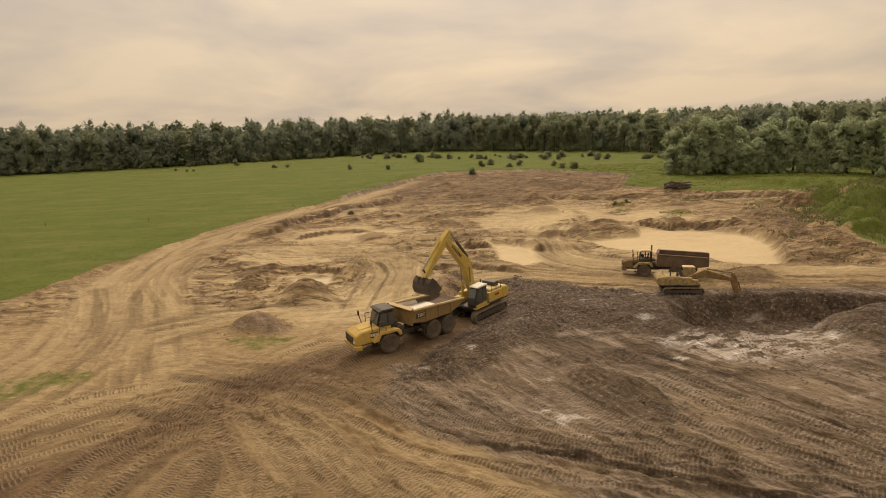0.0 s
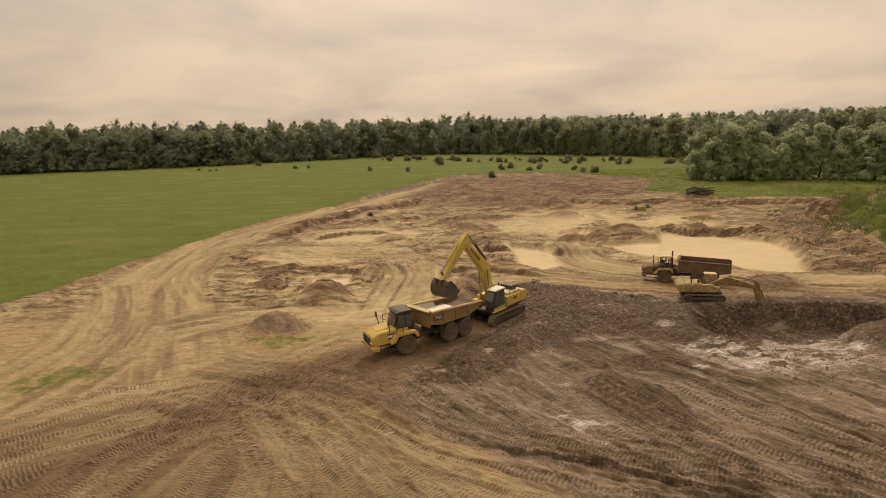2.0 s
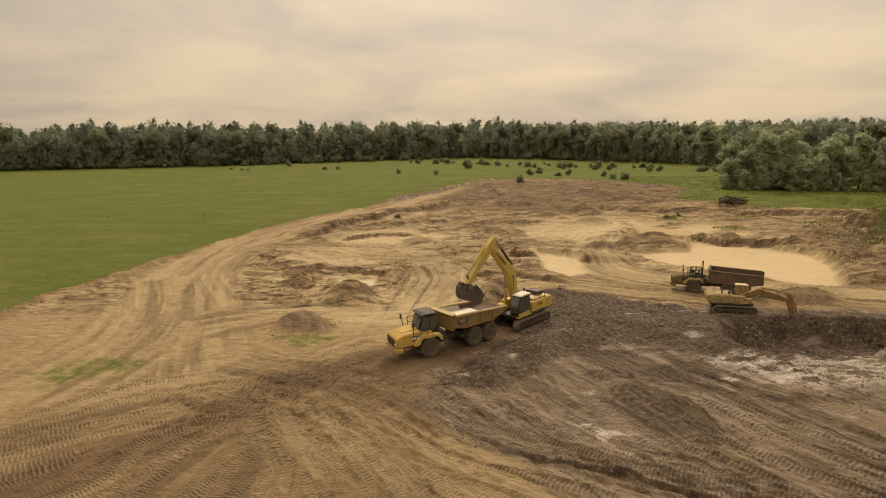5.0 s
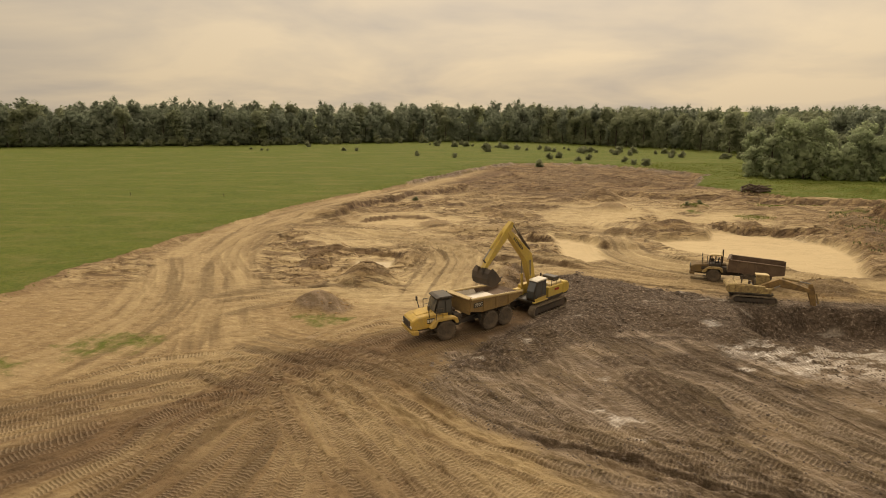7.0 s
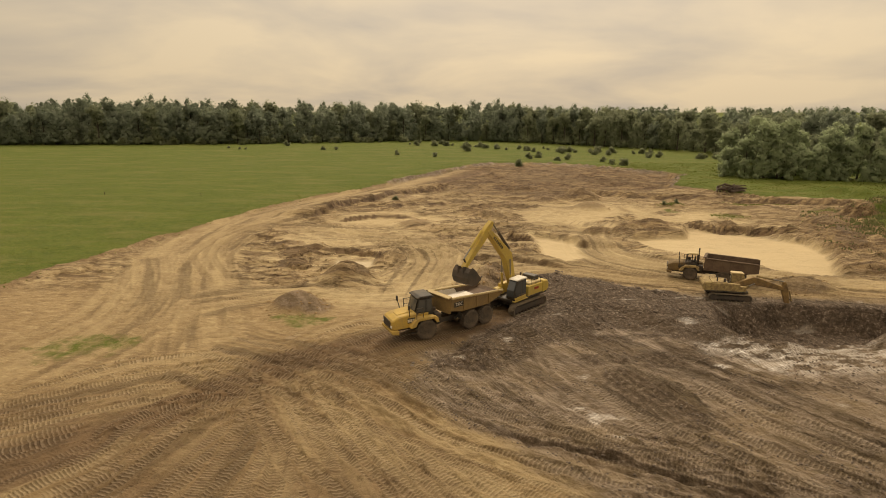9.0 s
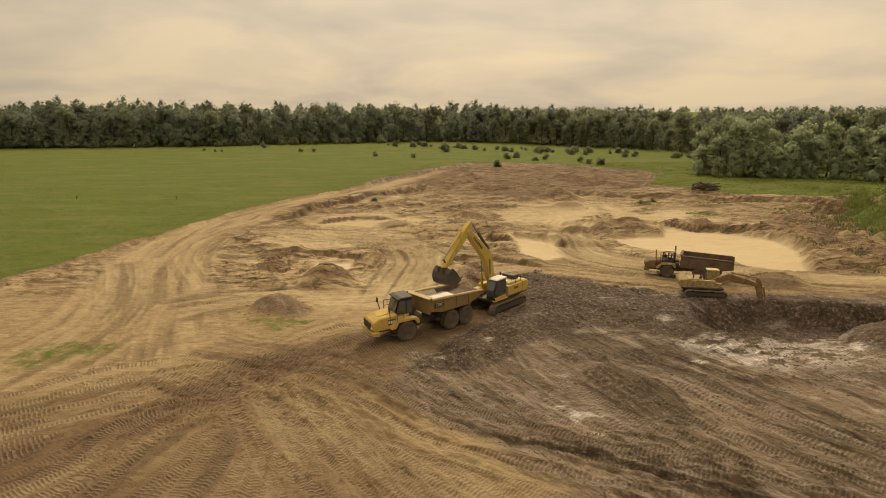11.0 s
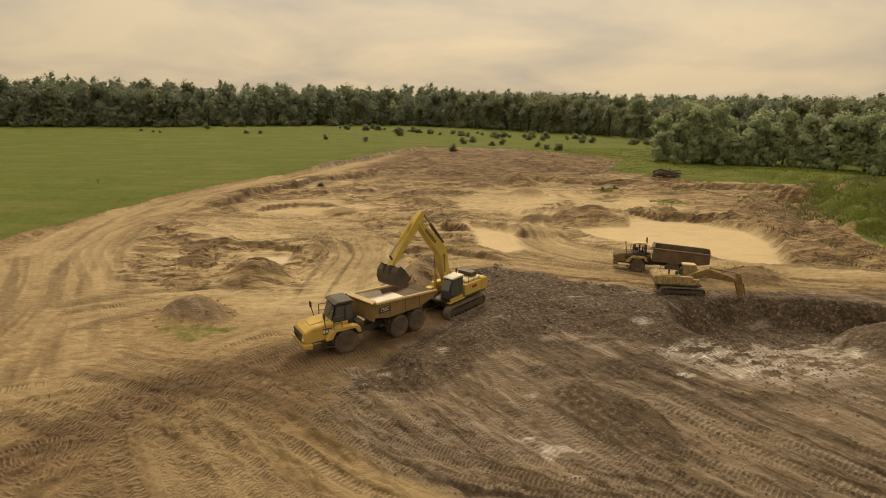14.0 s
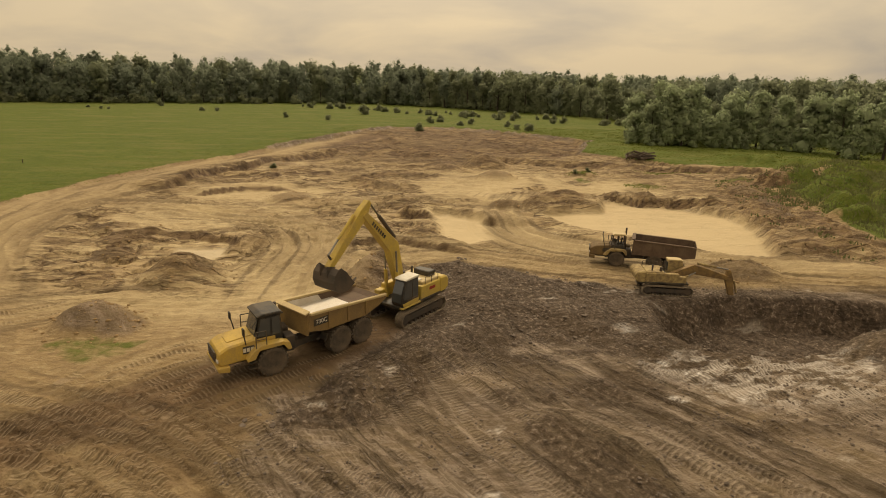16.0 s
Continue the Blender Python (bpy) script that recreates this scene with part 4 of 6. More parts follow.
def build_tree(seed, height, radius, clear, shape, leaves, leaf, material, label, category="tree"):
    """An Empty at the foot, with a trunk that has limbs and a crown of leaf sprays in uneven clumps."""
    rng = np.random.RandomState(seed)
    root = new(category.replace(" ", "_"))
    tagged(root, label, category)
    lobes = []
    # small tufts over the crown's skin, large ones filling it
    count = 230 if shape != "bush" else 60
    fill = 26 if shape != "bush" else 8
    # leafy heads: where each stands off the trunk, the height of its top, its half width
    heads = [(0.0, 0.0, height, radius * (0.5 if shape != "cone" else 0.62))]
    for k in range({"round": 9, "cone": 7, "bush": 4}[shape]):
        share = (k + rng.rand()) / {"round": 9, "cone": 7, "bush": 4}[shape]
        ang, out = rng.rand() * 6.283, radius * (0.28 + 0.34 * rng.rand()) * (1.05 - 0.45 * share)
        half = radius * (0.34 + 0.18 * rng.rand())
        heads.append((math.cos(ang) * out, math.sin(ang) * out, max(2 * half * 0.8, height * (0.24 + 0.7 * share)), half))
    weight = np.array([q[3] ** 2 for q in heads])
    for k in range(count + fill):
        hx, hy, top, half = heads[rng.choice(len(heads), p=weight / weight.sum())]
        up = 2 * rng.rand() - 1
        ang = rng.rand() * 6.283
        wide = math.sqrt(max(0.02, 1 - up * up))
        deep = 0.72 + 0.33 * rng.rand() if k < count else 0.5 * rng.rand()
        size = radius * (0.08 + 0.11 * rng.rand()) if k < count else half * (0.5 + 0.25 * rng.rand())
        tall = 1.15 if shape != "bush" else 0.85
        zc = max(top - half * tall * 1.1 + half * tall * up * deep, clear * 0.6 + size * 0.7)
        lobes.append((hx + math.cos(ang) * half * wide * deep, hy + math.sin(ang) * half * wide * deep, zc, size))
    sticks = []
    if shape != "bush":
        r0 = height * 0.017 + 0.05
        sticks.append(((0, 0, -0.3), (0.12, 0.08, clear + (height - clear) * 0.45), r0, r0 * 0.55))
        sticks.append(((0.12, 0.08, clear + (height - clear) * 0.45), (0.2, 0, height * 0.88), r0 * 0.55, 0.04))
    else:
        sticks += [((0.1 * k - 0.1, 0.08 * k - 0.1, -0.2), (0.3 * k - 0.3, 0.25 - 0.2 * k, height * 0.55), 0.05, 0.02) for k in range(3)]
    for lx, ly, lz, size in lobes[:14]:
        z0 = max(clear * 0.8, lz - 0.6 * math.hypot(lx, ly) - size)
        sticks.append(((0.05, 0.05, z0), (lx, ly, lz), 0.018 * height * 0.35 + 0.02, 0.015))
    trunk = new("trunk", limb_mesh("trunk", sticks))
    trunk.parent = root
    vol = np.array([s ** 2 for *_, s in lobes])
    pick = rng.choice(len(lobes), leaves, p=vol / vol.sum())
    L = np.array(lobes)[pick]
    d = rng.normal(size=(leaves, 3))
    d /= np.linalg.norm(d, axis=1)[:, None]
    outward = d.copy()
    outward[:, 2] += 0.25
    d *= (0.7 + 0.75 * rng.rand(leaves) ** 1.4)[:, None]
    d[:, 2] *= 0.85
    centres = L[:, :3] + d * L[:, 3:4]
    centres[:, 2] = np.maximum(centres[:, 2], 0.15)
    v, f = leaf_cards(rng, centres, leaf * (0.5 + 0.8 * rng.rand(leaves)), 0.1, outward)
    middle = np.array([0, 0, clear + 0.45 * (height - clear)])
    n = [np.repeat(outward, 4, 0)]
    # an uneven inner mass for each clump, under the leaf sprays
    ico = bmesh.new()
    bmesh.ops.create_icosphere(ico, subdivisions=1, radius=1.0)
    ball = np.array([q.co[:] for q in ico.verts])
    tri = [[q.index for q in t.verts] for t in ico.faces]
    ico.free()
    v, f = list(v), [list(q) for q in f]
    for lx, ly, lz, size in lobes[:count:3] + lobes[count:]:
        rough = (0.5 + 0.5 * rng.rand(len(ball)))[:, None] * size * np.array([1, 1, 0.85])
        start = len(v)
        v += list(ball * rough + np.array([lx, ly, max(lz, size * 0.7)]))
        n.append(ball)
        f += [[start + i for i in t] for t in tri]
    n = np.concatenate(n)
    whole = (np.array(v) - middle) / np.array([radius, radius, 0.5 * (height - clear)])
    n = 0.45 * n / np.linalg.norm(n, axis=1)[:, None] + 0.45 * whole / (np.linalg.norm(whole, axis=1)[:, None] + 1e-6) + np.array([0, 0, 0.45])
    n /= np.linalg.norm(n, axis=1)[:, None]
    mesh = link_mesh("crown", v, f, material, True)
    mesh.normals_split_custom_set_from_vertices([tuple(q) for q in n])
    crown = new("crown", mesh)
    crown.parent = root
    return root


def set_out(kinds, places, rng, group):
    """Stands copies of the kinds at (x, y, height); the first of each kind is itself set out."""
    used = set()
    heights = floor_list(places)
    for (x, y, h, k), ground_z in zip(places, heights):
        proto, natural = kinds[k]
        s = h / natural
        m = Matrix.Translation((x, y, ground_z - 0.05)) @ Euler((0, 0, rng.rand() * 6.283)).to_matrix().to_4x4() @ Matrix.Diagonal((s * (0.9 + 0.25 * rng.rand()), s * (0.9 + 0.25 * rng.rand()), s, 1))
        if k not in used:
            used.add(k)
            proto.matrix_basis = m
            ob = proto
        else:
            old = proto.matrix_basis.copy()
            proto.matrix_basis = Matrix.Identity(4)
            ob = copy_thing(proto, m)
            proto.matrix_basis = old
        ob["group"] = group


WOOD = [(build_tree(1, 21, 7.6, 2.5, "round", 2400, 0.41, M_LEAF, "tall broadleaf tree in full dark green leaf at the wood's edge"), 21),
        (build_tree(2, 22, 6.8, 2.0, "round", 2400, 0.40, M_LEAF, "tall broadleaf tree in full dark green leaf at the wood's edge"), 22),
        (build_tree(3, 20, 8.0, 1.5, "round", 2400, 0.42, M_LEAF, "broad dark green tree with a rounded uneven crown"), 20),
        (build_tree(4, 19, 4.6, 2.0, "cone", 2400, 0.37, M_LEAF, "slender dark green tree with a pointed crown"), 19),
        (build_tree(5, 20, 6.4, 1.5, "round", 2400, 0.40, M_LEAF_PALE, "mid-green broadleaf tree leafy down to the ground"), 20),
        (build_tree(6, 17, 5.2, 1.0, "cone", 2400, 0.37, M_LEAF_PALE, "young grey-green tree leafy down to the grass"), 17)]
NEARER = [(build_tree(7, 13, 4.4, 0.3, "round", 3000, 0.31, M_LEAF_WILLOW, "bushy willow leafy down to the grass beside the pit"), 13),
          (build_tree(8, 15, 3.5, 0.4, "cone", 3000, 0.30, M_LEAF_WILLOW, "tall young grey-green poplar leafy to the ground"), 15),
          (build_tree(9, 14, 4.2, 0.5, "round", 3000, 0.31, M_LEAF_WILLOW, "dense grey-green willow thicket tree"), 14)]
SHRUB = [(build_tree(10, 3.0, 2.2, 0.1, "bush", 800, 0.22, M_SHRUB, "rounded grey-green shrub in rough grass", "shrub"), 3.0),
         (build_tree(11, 2.4, 2.0, 0.1, "bush", 700, 0.2, M_SHRUB, "low dark green bush in rough grass", "shrub"), 2.4)]

tree_rng = np.random.RandomState(12)
EDGE = curve([(-330, 262), (-260, 280), (-195, 293), (-160, 299), (-121, 303), (-85, 318), (-45, 332), (0, 338), (41, 312), (63, 287), (84, 268), (100, 240), (108, 200), (114, 170), (119, 148), (128, 122), (142, 95), (160, 66)], 6)
seg = np.hypot(*np.diff(EDGE, axis=0).T)
reach = np.concatenate([[0], np.cumsum(seg)])
places = []
for row, (back, gap) in enumerate(((0, 6.6), (8, 8.0), (18, 9.0), (30, 10.0))):
    s = 0.0
    while s < reach[-1]:
        px, py = np.interp(s, reach, EDGE[:, 0]), np.interp(s, reach, EDGE[:, 1])
        qx, qy = np.interp(s + 2, reach, EDGE[:, 0]), np.interp(s + 2, reach, EDGE[:, 1])
        nx, ny = -(qy - py), qx - px
        n = math.hypot(nx, ny) + 1e-6
        j = back + 3.0 * (tree_rng.rand() - 0.5)
        x, y = px + nx / n * j, py + ny / n * j
        tall = np.interp(x, [-200, -60, 0, 60, 90, 130], [22.5, 21.5, 21.0, 18.0, 16.0, 15.5]) * (0.8 + 0.26 * tree_rng.rand())
        if row >= 2 and x > 40:
            tall = max(tall * 1.05, 18.4 if x < 95 else 17.6)
        if row == 0:
            tall *= 0.55 + 0.45 * tree_rng.rand()
        # haze-paled leaf kinds prevail right of x = 30, standing in for haze there
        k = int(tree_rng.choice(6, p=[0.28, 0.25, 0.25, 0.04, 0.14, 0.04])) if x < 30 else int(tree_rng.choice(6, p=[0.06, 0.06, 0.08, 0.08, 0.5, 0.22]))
        places.append((x, y, tall * ((0.9 + 0.2 * tree_rng.rand()) if x < 40 else (0.95 + 0.1 * tree_rng.rand())), k))
        s += gap * (0.75 + 0.5 * tree_rng.rand())
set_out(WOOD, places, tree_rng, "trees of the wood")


def build_far_woods():
    """The depth of the wood behind its edge: trees that nobody could tell apart, one mesh of leaves and trunks."""
    rng = np.random.RandomState(77)
    shapes = []
    for proto, natural in WOOD[:3]:
        verts, faces = [], []
        for child in proto.children:
            base = len(verts)
            verts += [tuple(v.co) for v in child.data.vertices]
            if child.name.startswith("crown"):
                faces += [[base + k for k in q.vertices] for q in child.data.polygons]
        shapes.append((np.array(verts), faces, natural))
    all_v, all_f, total = [], [], 0
    for row in range(2):
        x = 24.0 + 4 * row if row else -330.0
        while x < 340:
            y = np.interp(x, [-340, -260, -195, -121, -45, 0, 24, 150, 340], [305, 322, 336, 348, 376, 382, 374, 338, 300]) + 11 * row + 5 * rng.rand()
            verts, faces, natural = shapes[rng.randint(3)]
            k, a = (17.9 + 1.2 * rng.rand()) / natural, rng.rand() * 6.283
            c, n = math.cos(a) * k, math.sin(a) * k
            all_v.append(np.stack([x + c * verts[:, 0] - n * verts[:, 1], y + n * verts[:, 0] + c * verts[:, 1], 0.5 + k * verts[:, 2]], 1))
            all_f += [[total + q for q in f] for f in faces]
            total += len(verts)
            x += 7.0 + 4.0 * rng.rand()
    tagged(new("far_woods", link_mesh("far_woods", np.concatenate(all_v), all_f, M_LEAF)), "deep green wood standing behind the wood's edge", "woods", kind="stuff")


build_far_woods()
set_out(NEARER, [(69, 161, 8.2, 0), (72.5, 158, 11.5, 2), (75.5, 154.5, 14.6, 1), (78.4, 153.5, 11.0, 0), (80.6, 155, 15.4, 1), (83, 157, 12.6, 1), (86.5, 160, 9.0, 0), (77, 163, 15.8, 1), (72, 167, 13.0, 2), (81, 166, 15.0, 1), (74, 153, 7.0, 0), (90, 166, 12.0, 1),
                 (102, 150, 13.0, 1), (105, 143, 14.2, 0), (108, 138, 15.1, 2), (112, 130, 15.5, 1), (107, 131, 12.3, 0), (118, 122, 15.1, 2), (120, 112, 16.0, 1), (128, 106, 16.0, 2), (115, 118, 11.4, 0),
                 (132, 94, 15.1, 1), (126, 98, 12.3, 0), (140, 84, 15.1, 2), (87, 151, 9.5, 0), (90.5, 153, 13.0, 2), (94, 151, 11.0, 0), (97.5, 152.5, 14.0, 1), (99.5, 147.5, 8.5, 0),
                 (94.5, 158, 14.6, 2), (90, 149, 5.0, 0), (103, 145.5, 6.0, 0), (70.5, 154, 5.5, 0), (66.5, 156.5, 4.5, 0), (80, 150.5, 6.0, 2), (84, 151, 8.0, 0), (92, 148.5, 3.6, 0), (96, 147.5, 4.2, 0), (100, 144.5, 3.8, 2), (88, 148.8, 3.4, 0)], tree_rng, "trees beside the pit")
shrub_places = [(16.5, 189.6, 4.2, 0), (48, 184.8, 4.0, 1), (45.5, 189, 3.0, 1), (-0.4, 253, 6.5, 0), (-87, 287, 4.5, 0), (-62.6, 259, 2.6, 1), (-56.8, 259, 2.4, 1), (-27, 230, 3.4, 0), (-11.8, 221.4, 3.0, 1), (35.7, 212, 3.8, 0),
                (45.9, 203, 3.2, 0), (26.2, 220, 4.0, 0), (-107.8, 268.4, 1.8, 1), (-100, 261, 1.8, 1), (-97, 260, 1.6, 1), (22, 214, 4.0, 0), (31, 205, 2.6, 1), (-127, 297, 4.5, 0), (-112, 297, 5.0, 0), (-150, 290, 3.5, 0),
                (36.2, 109.2, 0.8, 1), (38.4, 109.4, 0.9, 0), (-14, 117.0, 0.9, 1)]
shrub_places = [(x, y, h * (0.62 if y > 120 else 1.0), k) for x, y, h, k in shrub_places]
for k in range(58):
    x = -30 + 125 * tree_rng.rand()
    shrub_places.append((x, np.interp(x, [-30, 0, 50, 95], [292, 268, 232, 196]) + 30 * tree_rng.rand(), 1.1 + 1.8 * tree_rng.rand(), int(tree_rng.rand() < 0.35)))
for k in range(26):
    x = -190 + 160 * tree_rng.rand()
    shrub_places.append((x, np.interp(x, [-190, -121, -85, -45], [291, 299, 312, 326]) - 5 * tree_rng.rand(), 2.0 + 3.0 * tree_rng.rand(), int(tree_rng.rand() < 0.5)))
set_out(SHRUB, shrub_places, tree_rng, "shrubs before the wood")


# undergrowth along the wood's edge
u_rng = np.random.RandomState(41)
us_ = u_rng.rand(15000) * reach[-1]
ux, uy = np.interp(us_, reach, EDGE[:, 0]), np.interp(us_, reach, EDGE[:, 1])
vx, vy = np.interp(us_ + 2, reach, EDGE[:, 0]) - ux, np.interp(us_ + 2, reach, EDGE[:, 1]) - uy
vn = np.hypot(vx, vy) + 1e-6
off = 1 + 14 * u_rng.rand(len(us_))
centres = np.stack([ux - vy / vn * off, uy + vx / vn * off, 0.4 + 9.0 * u_rng.rand(len(us_)) ** 1.2], 1)
uv, uf = leaf_cards(u_rng, centres, 0.5 + 0.6 * u_rng.rand(len(us_)), 0.0, np.stack([vy / vn, -vx / vn, 0 * vn + 0.7], 1))
tagged(new("undergrowth", link_mesh("undergrowth", uv, uf, M_LEAF_PALE)), "dense green undergrowth along the wood's edge", "undergrowth", kind="stuff")


def strewn(name, material, xs, ys, height, spread, label, category, seed, size_far=0.0):
    """Rough growth that nobody could count: upright blades in tufts, one mesh."""
    rng = np.random.RandomState(seed)
    n = len(xs)
    zs = floor_zs(xs, ys)
    k = 6
    X, Y, Z = np.repeat(xs, k), np.repeat(ys, k), np.repeat(zs, k)
    hgt = np.repeat(height * (0.5 + rng.rand(n)), k) * (0.6 + 0.6 * rng.rand(n * k))
    ang = rng.rand(n * k) * 6.283
    ox, oy = spread * rng.normal(size=n * k), spread * rng.normal(size=n * k)
    wide = 0.07 * height + 0.035 + 0.0004 * Y
    cx, sx = np.cos(ang), np.sin(ang)
    lean = 0.45 * hgt
    base = np.stack([X + ox, Y + oy, Z - 0.04], 1)
    side = np.stack([-sx * wide, cx * wide, 0 * wide], 1)
    tip = base + np.stack([cx * lean, sx * lean, hgt], 1)
    mid = (base + tip) / 2 + np.stack([0 * hgt, 0 * hgt, 0.15 * hgt], 1)
    v = np.stack([base - side, base + side, mid + side * 0.8, tip, mid - side * 0.8], 1).reshape(-1, 3)
    f = np.arange(5 * n * k).reshape(-1, 5)
    return tagged(new(name, link_mesh(name, v, f, material)), label, category, kind="stuff")


def scatter(rng, n, test, box):
    xs = box[0] + (box[2] - box[0]) * rng.rand(n)
    ys = box[1] + (box[3] - box[1]) * rng.rand(n)
    keep = test(xs, ys)
    return xs[keep], ys[keep]


g_rng = np.random.RandomState(3)
gx, gy = scatter(g_rng, 42000, lambda x, y: (inside(x, y, DIG) < 0.5) & (0.5 * np.exp((inside(x, y, DIG) - 1) / 6) > lattice(np.floor(x * 7), np.floor(y * 7), 2)), (-130, 48, 0, 220))
strewn("pasture_grass", M_GRASS, gx, gy, 0.08, 0.6, "green pasture grass with paler seed heads along the pit", "grass", 21)
def off_lane(x, y):
    """True for points clear of the lane and of the open sand before it."""
    keep = np.ones(x.shape, bool)
    keep[along(x, y, LANE, 4.5)[0]] = False
    return keep


gx, gy = scatter(g_rng, 7000, lambda x, y: (inside(x, y, DIG) < -0.5) & off_lane(x, y), (44, 70, 130, 200))
strewn("rough_grass", M_GRASS, gx, gy, 0.14, 0.6, "rank green grass and weeds beside the pit", "grass", 22)
gx, gy = scatter(g_rng, 6500, lambda x, y: (inside(x, y, DIG) + 6.0 * fbm(x, y, 6.0, 211) < -0.5) & (y < 114) & (x > 55) & off_lane(x, y), (55, 56, 112, 114))
strewn("weeds", M_WEED, gx, gy, 0.34, 0.6, "tall leafy green weeds on the earth bank", "weeds", 23)
gx, gy = scatter(g_rng, 600, lambda x, y: (inside(x, y, BANK) > -1) & (fbm(x, y, 4.0, 213) > 0.02), (46, 62, 70, 112))
strewn("bank_weeds", M_WEED, gx, gy, 0.3, 0.4, "green weeds sprouting on torn brown soil", "weeds", 25)
tufts = []
for cx, cy, rx, ry, n in ((44, 100, 3.2, 2.8, 110), (52, 112, 4.5, 1.2, 100), (59, 112.5, 3.5, 1.0, 80), (37.4, 109, 2.4, 1.8, 80)):
    a, r = g_rng.rand(n) * 6.283, np.sqrt(g_rng.rand(n))
    tufts.append(np.stack([cx + rx * r * np.cos(a), cy + ry * r * np.sin(a)], 1))
tufts = np.concatenate(tufts)
strewn("grass_tufts", M_GRASS, tufts[:, 0], tufts[:, 1], 0.09, 0.3, "sparse green grass left standing in the sand", "grass", 24)


def lumps(name, material, xs, ys, sizes, seed, label, category):
    """Broken lumps of soil, one mesh."""
    rng = np.random.RandomState(seed)
    ico = bmesh.new()
    bmesh.ops.create_icosphere(ico, subdivisions=1, radius=1.0)
    base = np.array([v.co[:] for v in ico.verts])
    tri = np.array([[v.index for v in f.verts] for f in ico.faces])
    ico.free()
    n, k = len(xs), len(base)
    zs = floor_zs(xs, ys)
    v = np.repeat(base[None], n, 0) * (0.7 + 0.6 * rng.rand(n, k, 1))
    v = v * (sizes[:, None, None] * np.stack([0.8 + 0.6 * rng.rand(n), 0.8 + 0.6 * rng.rand(n), 0.5 + 0.4 * rng.rand(n)], 1)[:, None, :])
    a = rng.rand(n) * 6.283
    c, s = np.cos(a)[:, None], np.sin(a)[:, None]
    v = np.stack([v[..., 0] * c - v[..., 1] * s, v[..., 0] * s + v[..., 1] * c, v[..., 2]], -1)
    v += np.stack([xs, ys, zs + 0.15 * sizes], 1)[:, None, :]
    f = (tri[None] + (np.arange(n) * k)[:, None, None]).reshape(-1, 3)
    return tagged(new(name, link_mesh(name, v.reshape(-1, 3), f, material)), label, category, kind="stuff")


lx, ly = scatter(g_rng, 6000, lambda x, y: inside(x, y, DARK) + 2.5 * fbm(x, y, 4, 201) > -0.5, (-6, 36, 48, 66))
lumps("mud_clods", M_CLOD, lx, ly, 0.03 + 0.12 * g_rng.rand(len(lx)) ** 3.0, 31, "dark broken clods of wet clay strewn on the mud", "clods")
lx, ly = scatter(g_rng, 18000, lambda x, y: (inside(x, y, MUD) > 0) & (fbm(x, y, 3.0, 203) > -0.08), (-6, 22, 44, 60))
lumps("small_clods", M_CLOD, lx, ly, 0.02 + 0.065 * g_rng.rand(len(lx)) ** 2.5, 33, "small crumbs of clay scattered on the tracked mud", "clods")
hx, hy = [], []
for x0, y0, r, h in HEAPS:
    n = int(26 * r)
    a, q = g_rng.rand(n) * 6.283, np.sqrt(g_rng.rand(n)) * r * 1.25
    hx.append(x0 + q * np.cos(a)); hy.append(y0 + q * np.sin(a))
bx, by = scatter(g_rng, 2500, lambda x, y: inside(x, y, BANK) > -0.5, (46, 60, 70, 112))
hx, hy = np.concatenate(hx + [bx]), np.concatenate(hy + [by])
dry = inside(hx, hy, MUD) < -0.5
hx, hy = hx[dry], hy[dry]
lumps("sand_clods", M_CLOD_SAND, hx, hy, 0.03 + 0.11 * g_rng.rand(len(hx)) ** 3, 32, "loose sandy clods round the spoil heaps", "clods")

# ---- helpers for built things ----
def part(name, bm, material, parent, label="", m=None):
    mesh = bpy.data.meshes.new(name)
    bmesh.ops.recalc_face_normals(bm, faces=bm.faces)
    bm.to_mesh(mesh)
    bm.free()
    mesh.materials.append(material)
    ob = new(name, mesh)
    ob.parent = parent
    if m is not None:
        ob.matrix_local = m
    if label:
        ob["label"] = label
    return ob


def bevelled(bm, edges, width, segs=1):
    if width:
        bmesh.ops.bevel(bm, geom=list(edges), offset=width, segments=segs, affect="EDGES", clamp_overlap=True)


def box(c, s, bevel=0.03, turn=None, bm=None):
    bm = bm or bmesh.new()
    m = Matrix.Translation(c) @ (turn.to_4x4() if turn else Matrix.Identity(4)) @ Matrix.Diagonal((*s, 1))
    made = bmesh.ops.create_cube(bm, size=1.0, matrix=m)
    bevelled(bm, {e for v in made["verts"] for e in v.link_edges}, min(bevel, min(s) * 0.4))
    return bm


def prism(profile, y0, y1, bevel=0.03, bm=None, taper=1.0):
    """An outline in x, z carried from y0 to y1; taper narrows its far end."""
    bm = bm or bmesh.new()
    a = [bm.verts.new((x, y0, z)) for x, z in profile]
    b = [bm.verts.new((x, y1 * taper if taper != 1.0 else y1, z)) for x, z in profile]
    n = len(profile)
    faces = [bm.faces.new(a), bm.faces.new(b[::-1])]
    for i in range(n):
        faces.append(bm.faces.new((a[i], b[i], b[(i + 1) % n], a[(i + 1) % n])))
    bmesh.ops.recalc_face_normals(bm, faces=faces)
    bevelled(bm, {e for f in faces for e in f.edges}, bevel)
    return bm


def rod(p, q, r, sides=12, bm=None, r1=None):
    bm = bm or bmesh.new()
    p, q = Vector(p), Vector(q)
    m = Matrix.Translation((p + q) / 2) @ (q - p).to_track_quat("Z", "Y").to_matrix().to_4x4()
    bmesh.ops.create_cone(bm, cap_ends=True, segments=sides, radius1=r, radius2=r if r1 is None else r1, depth=(q - p).length, matrix=m)
    return bm


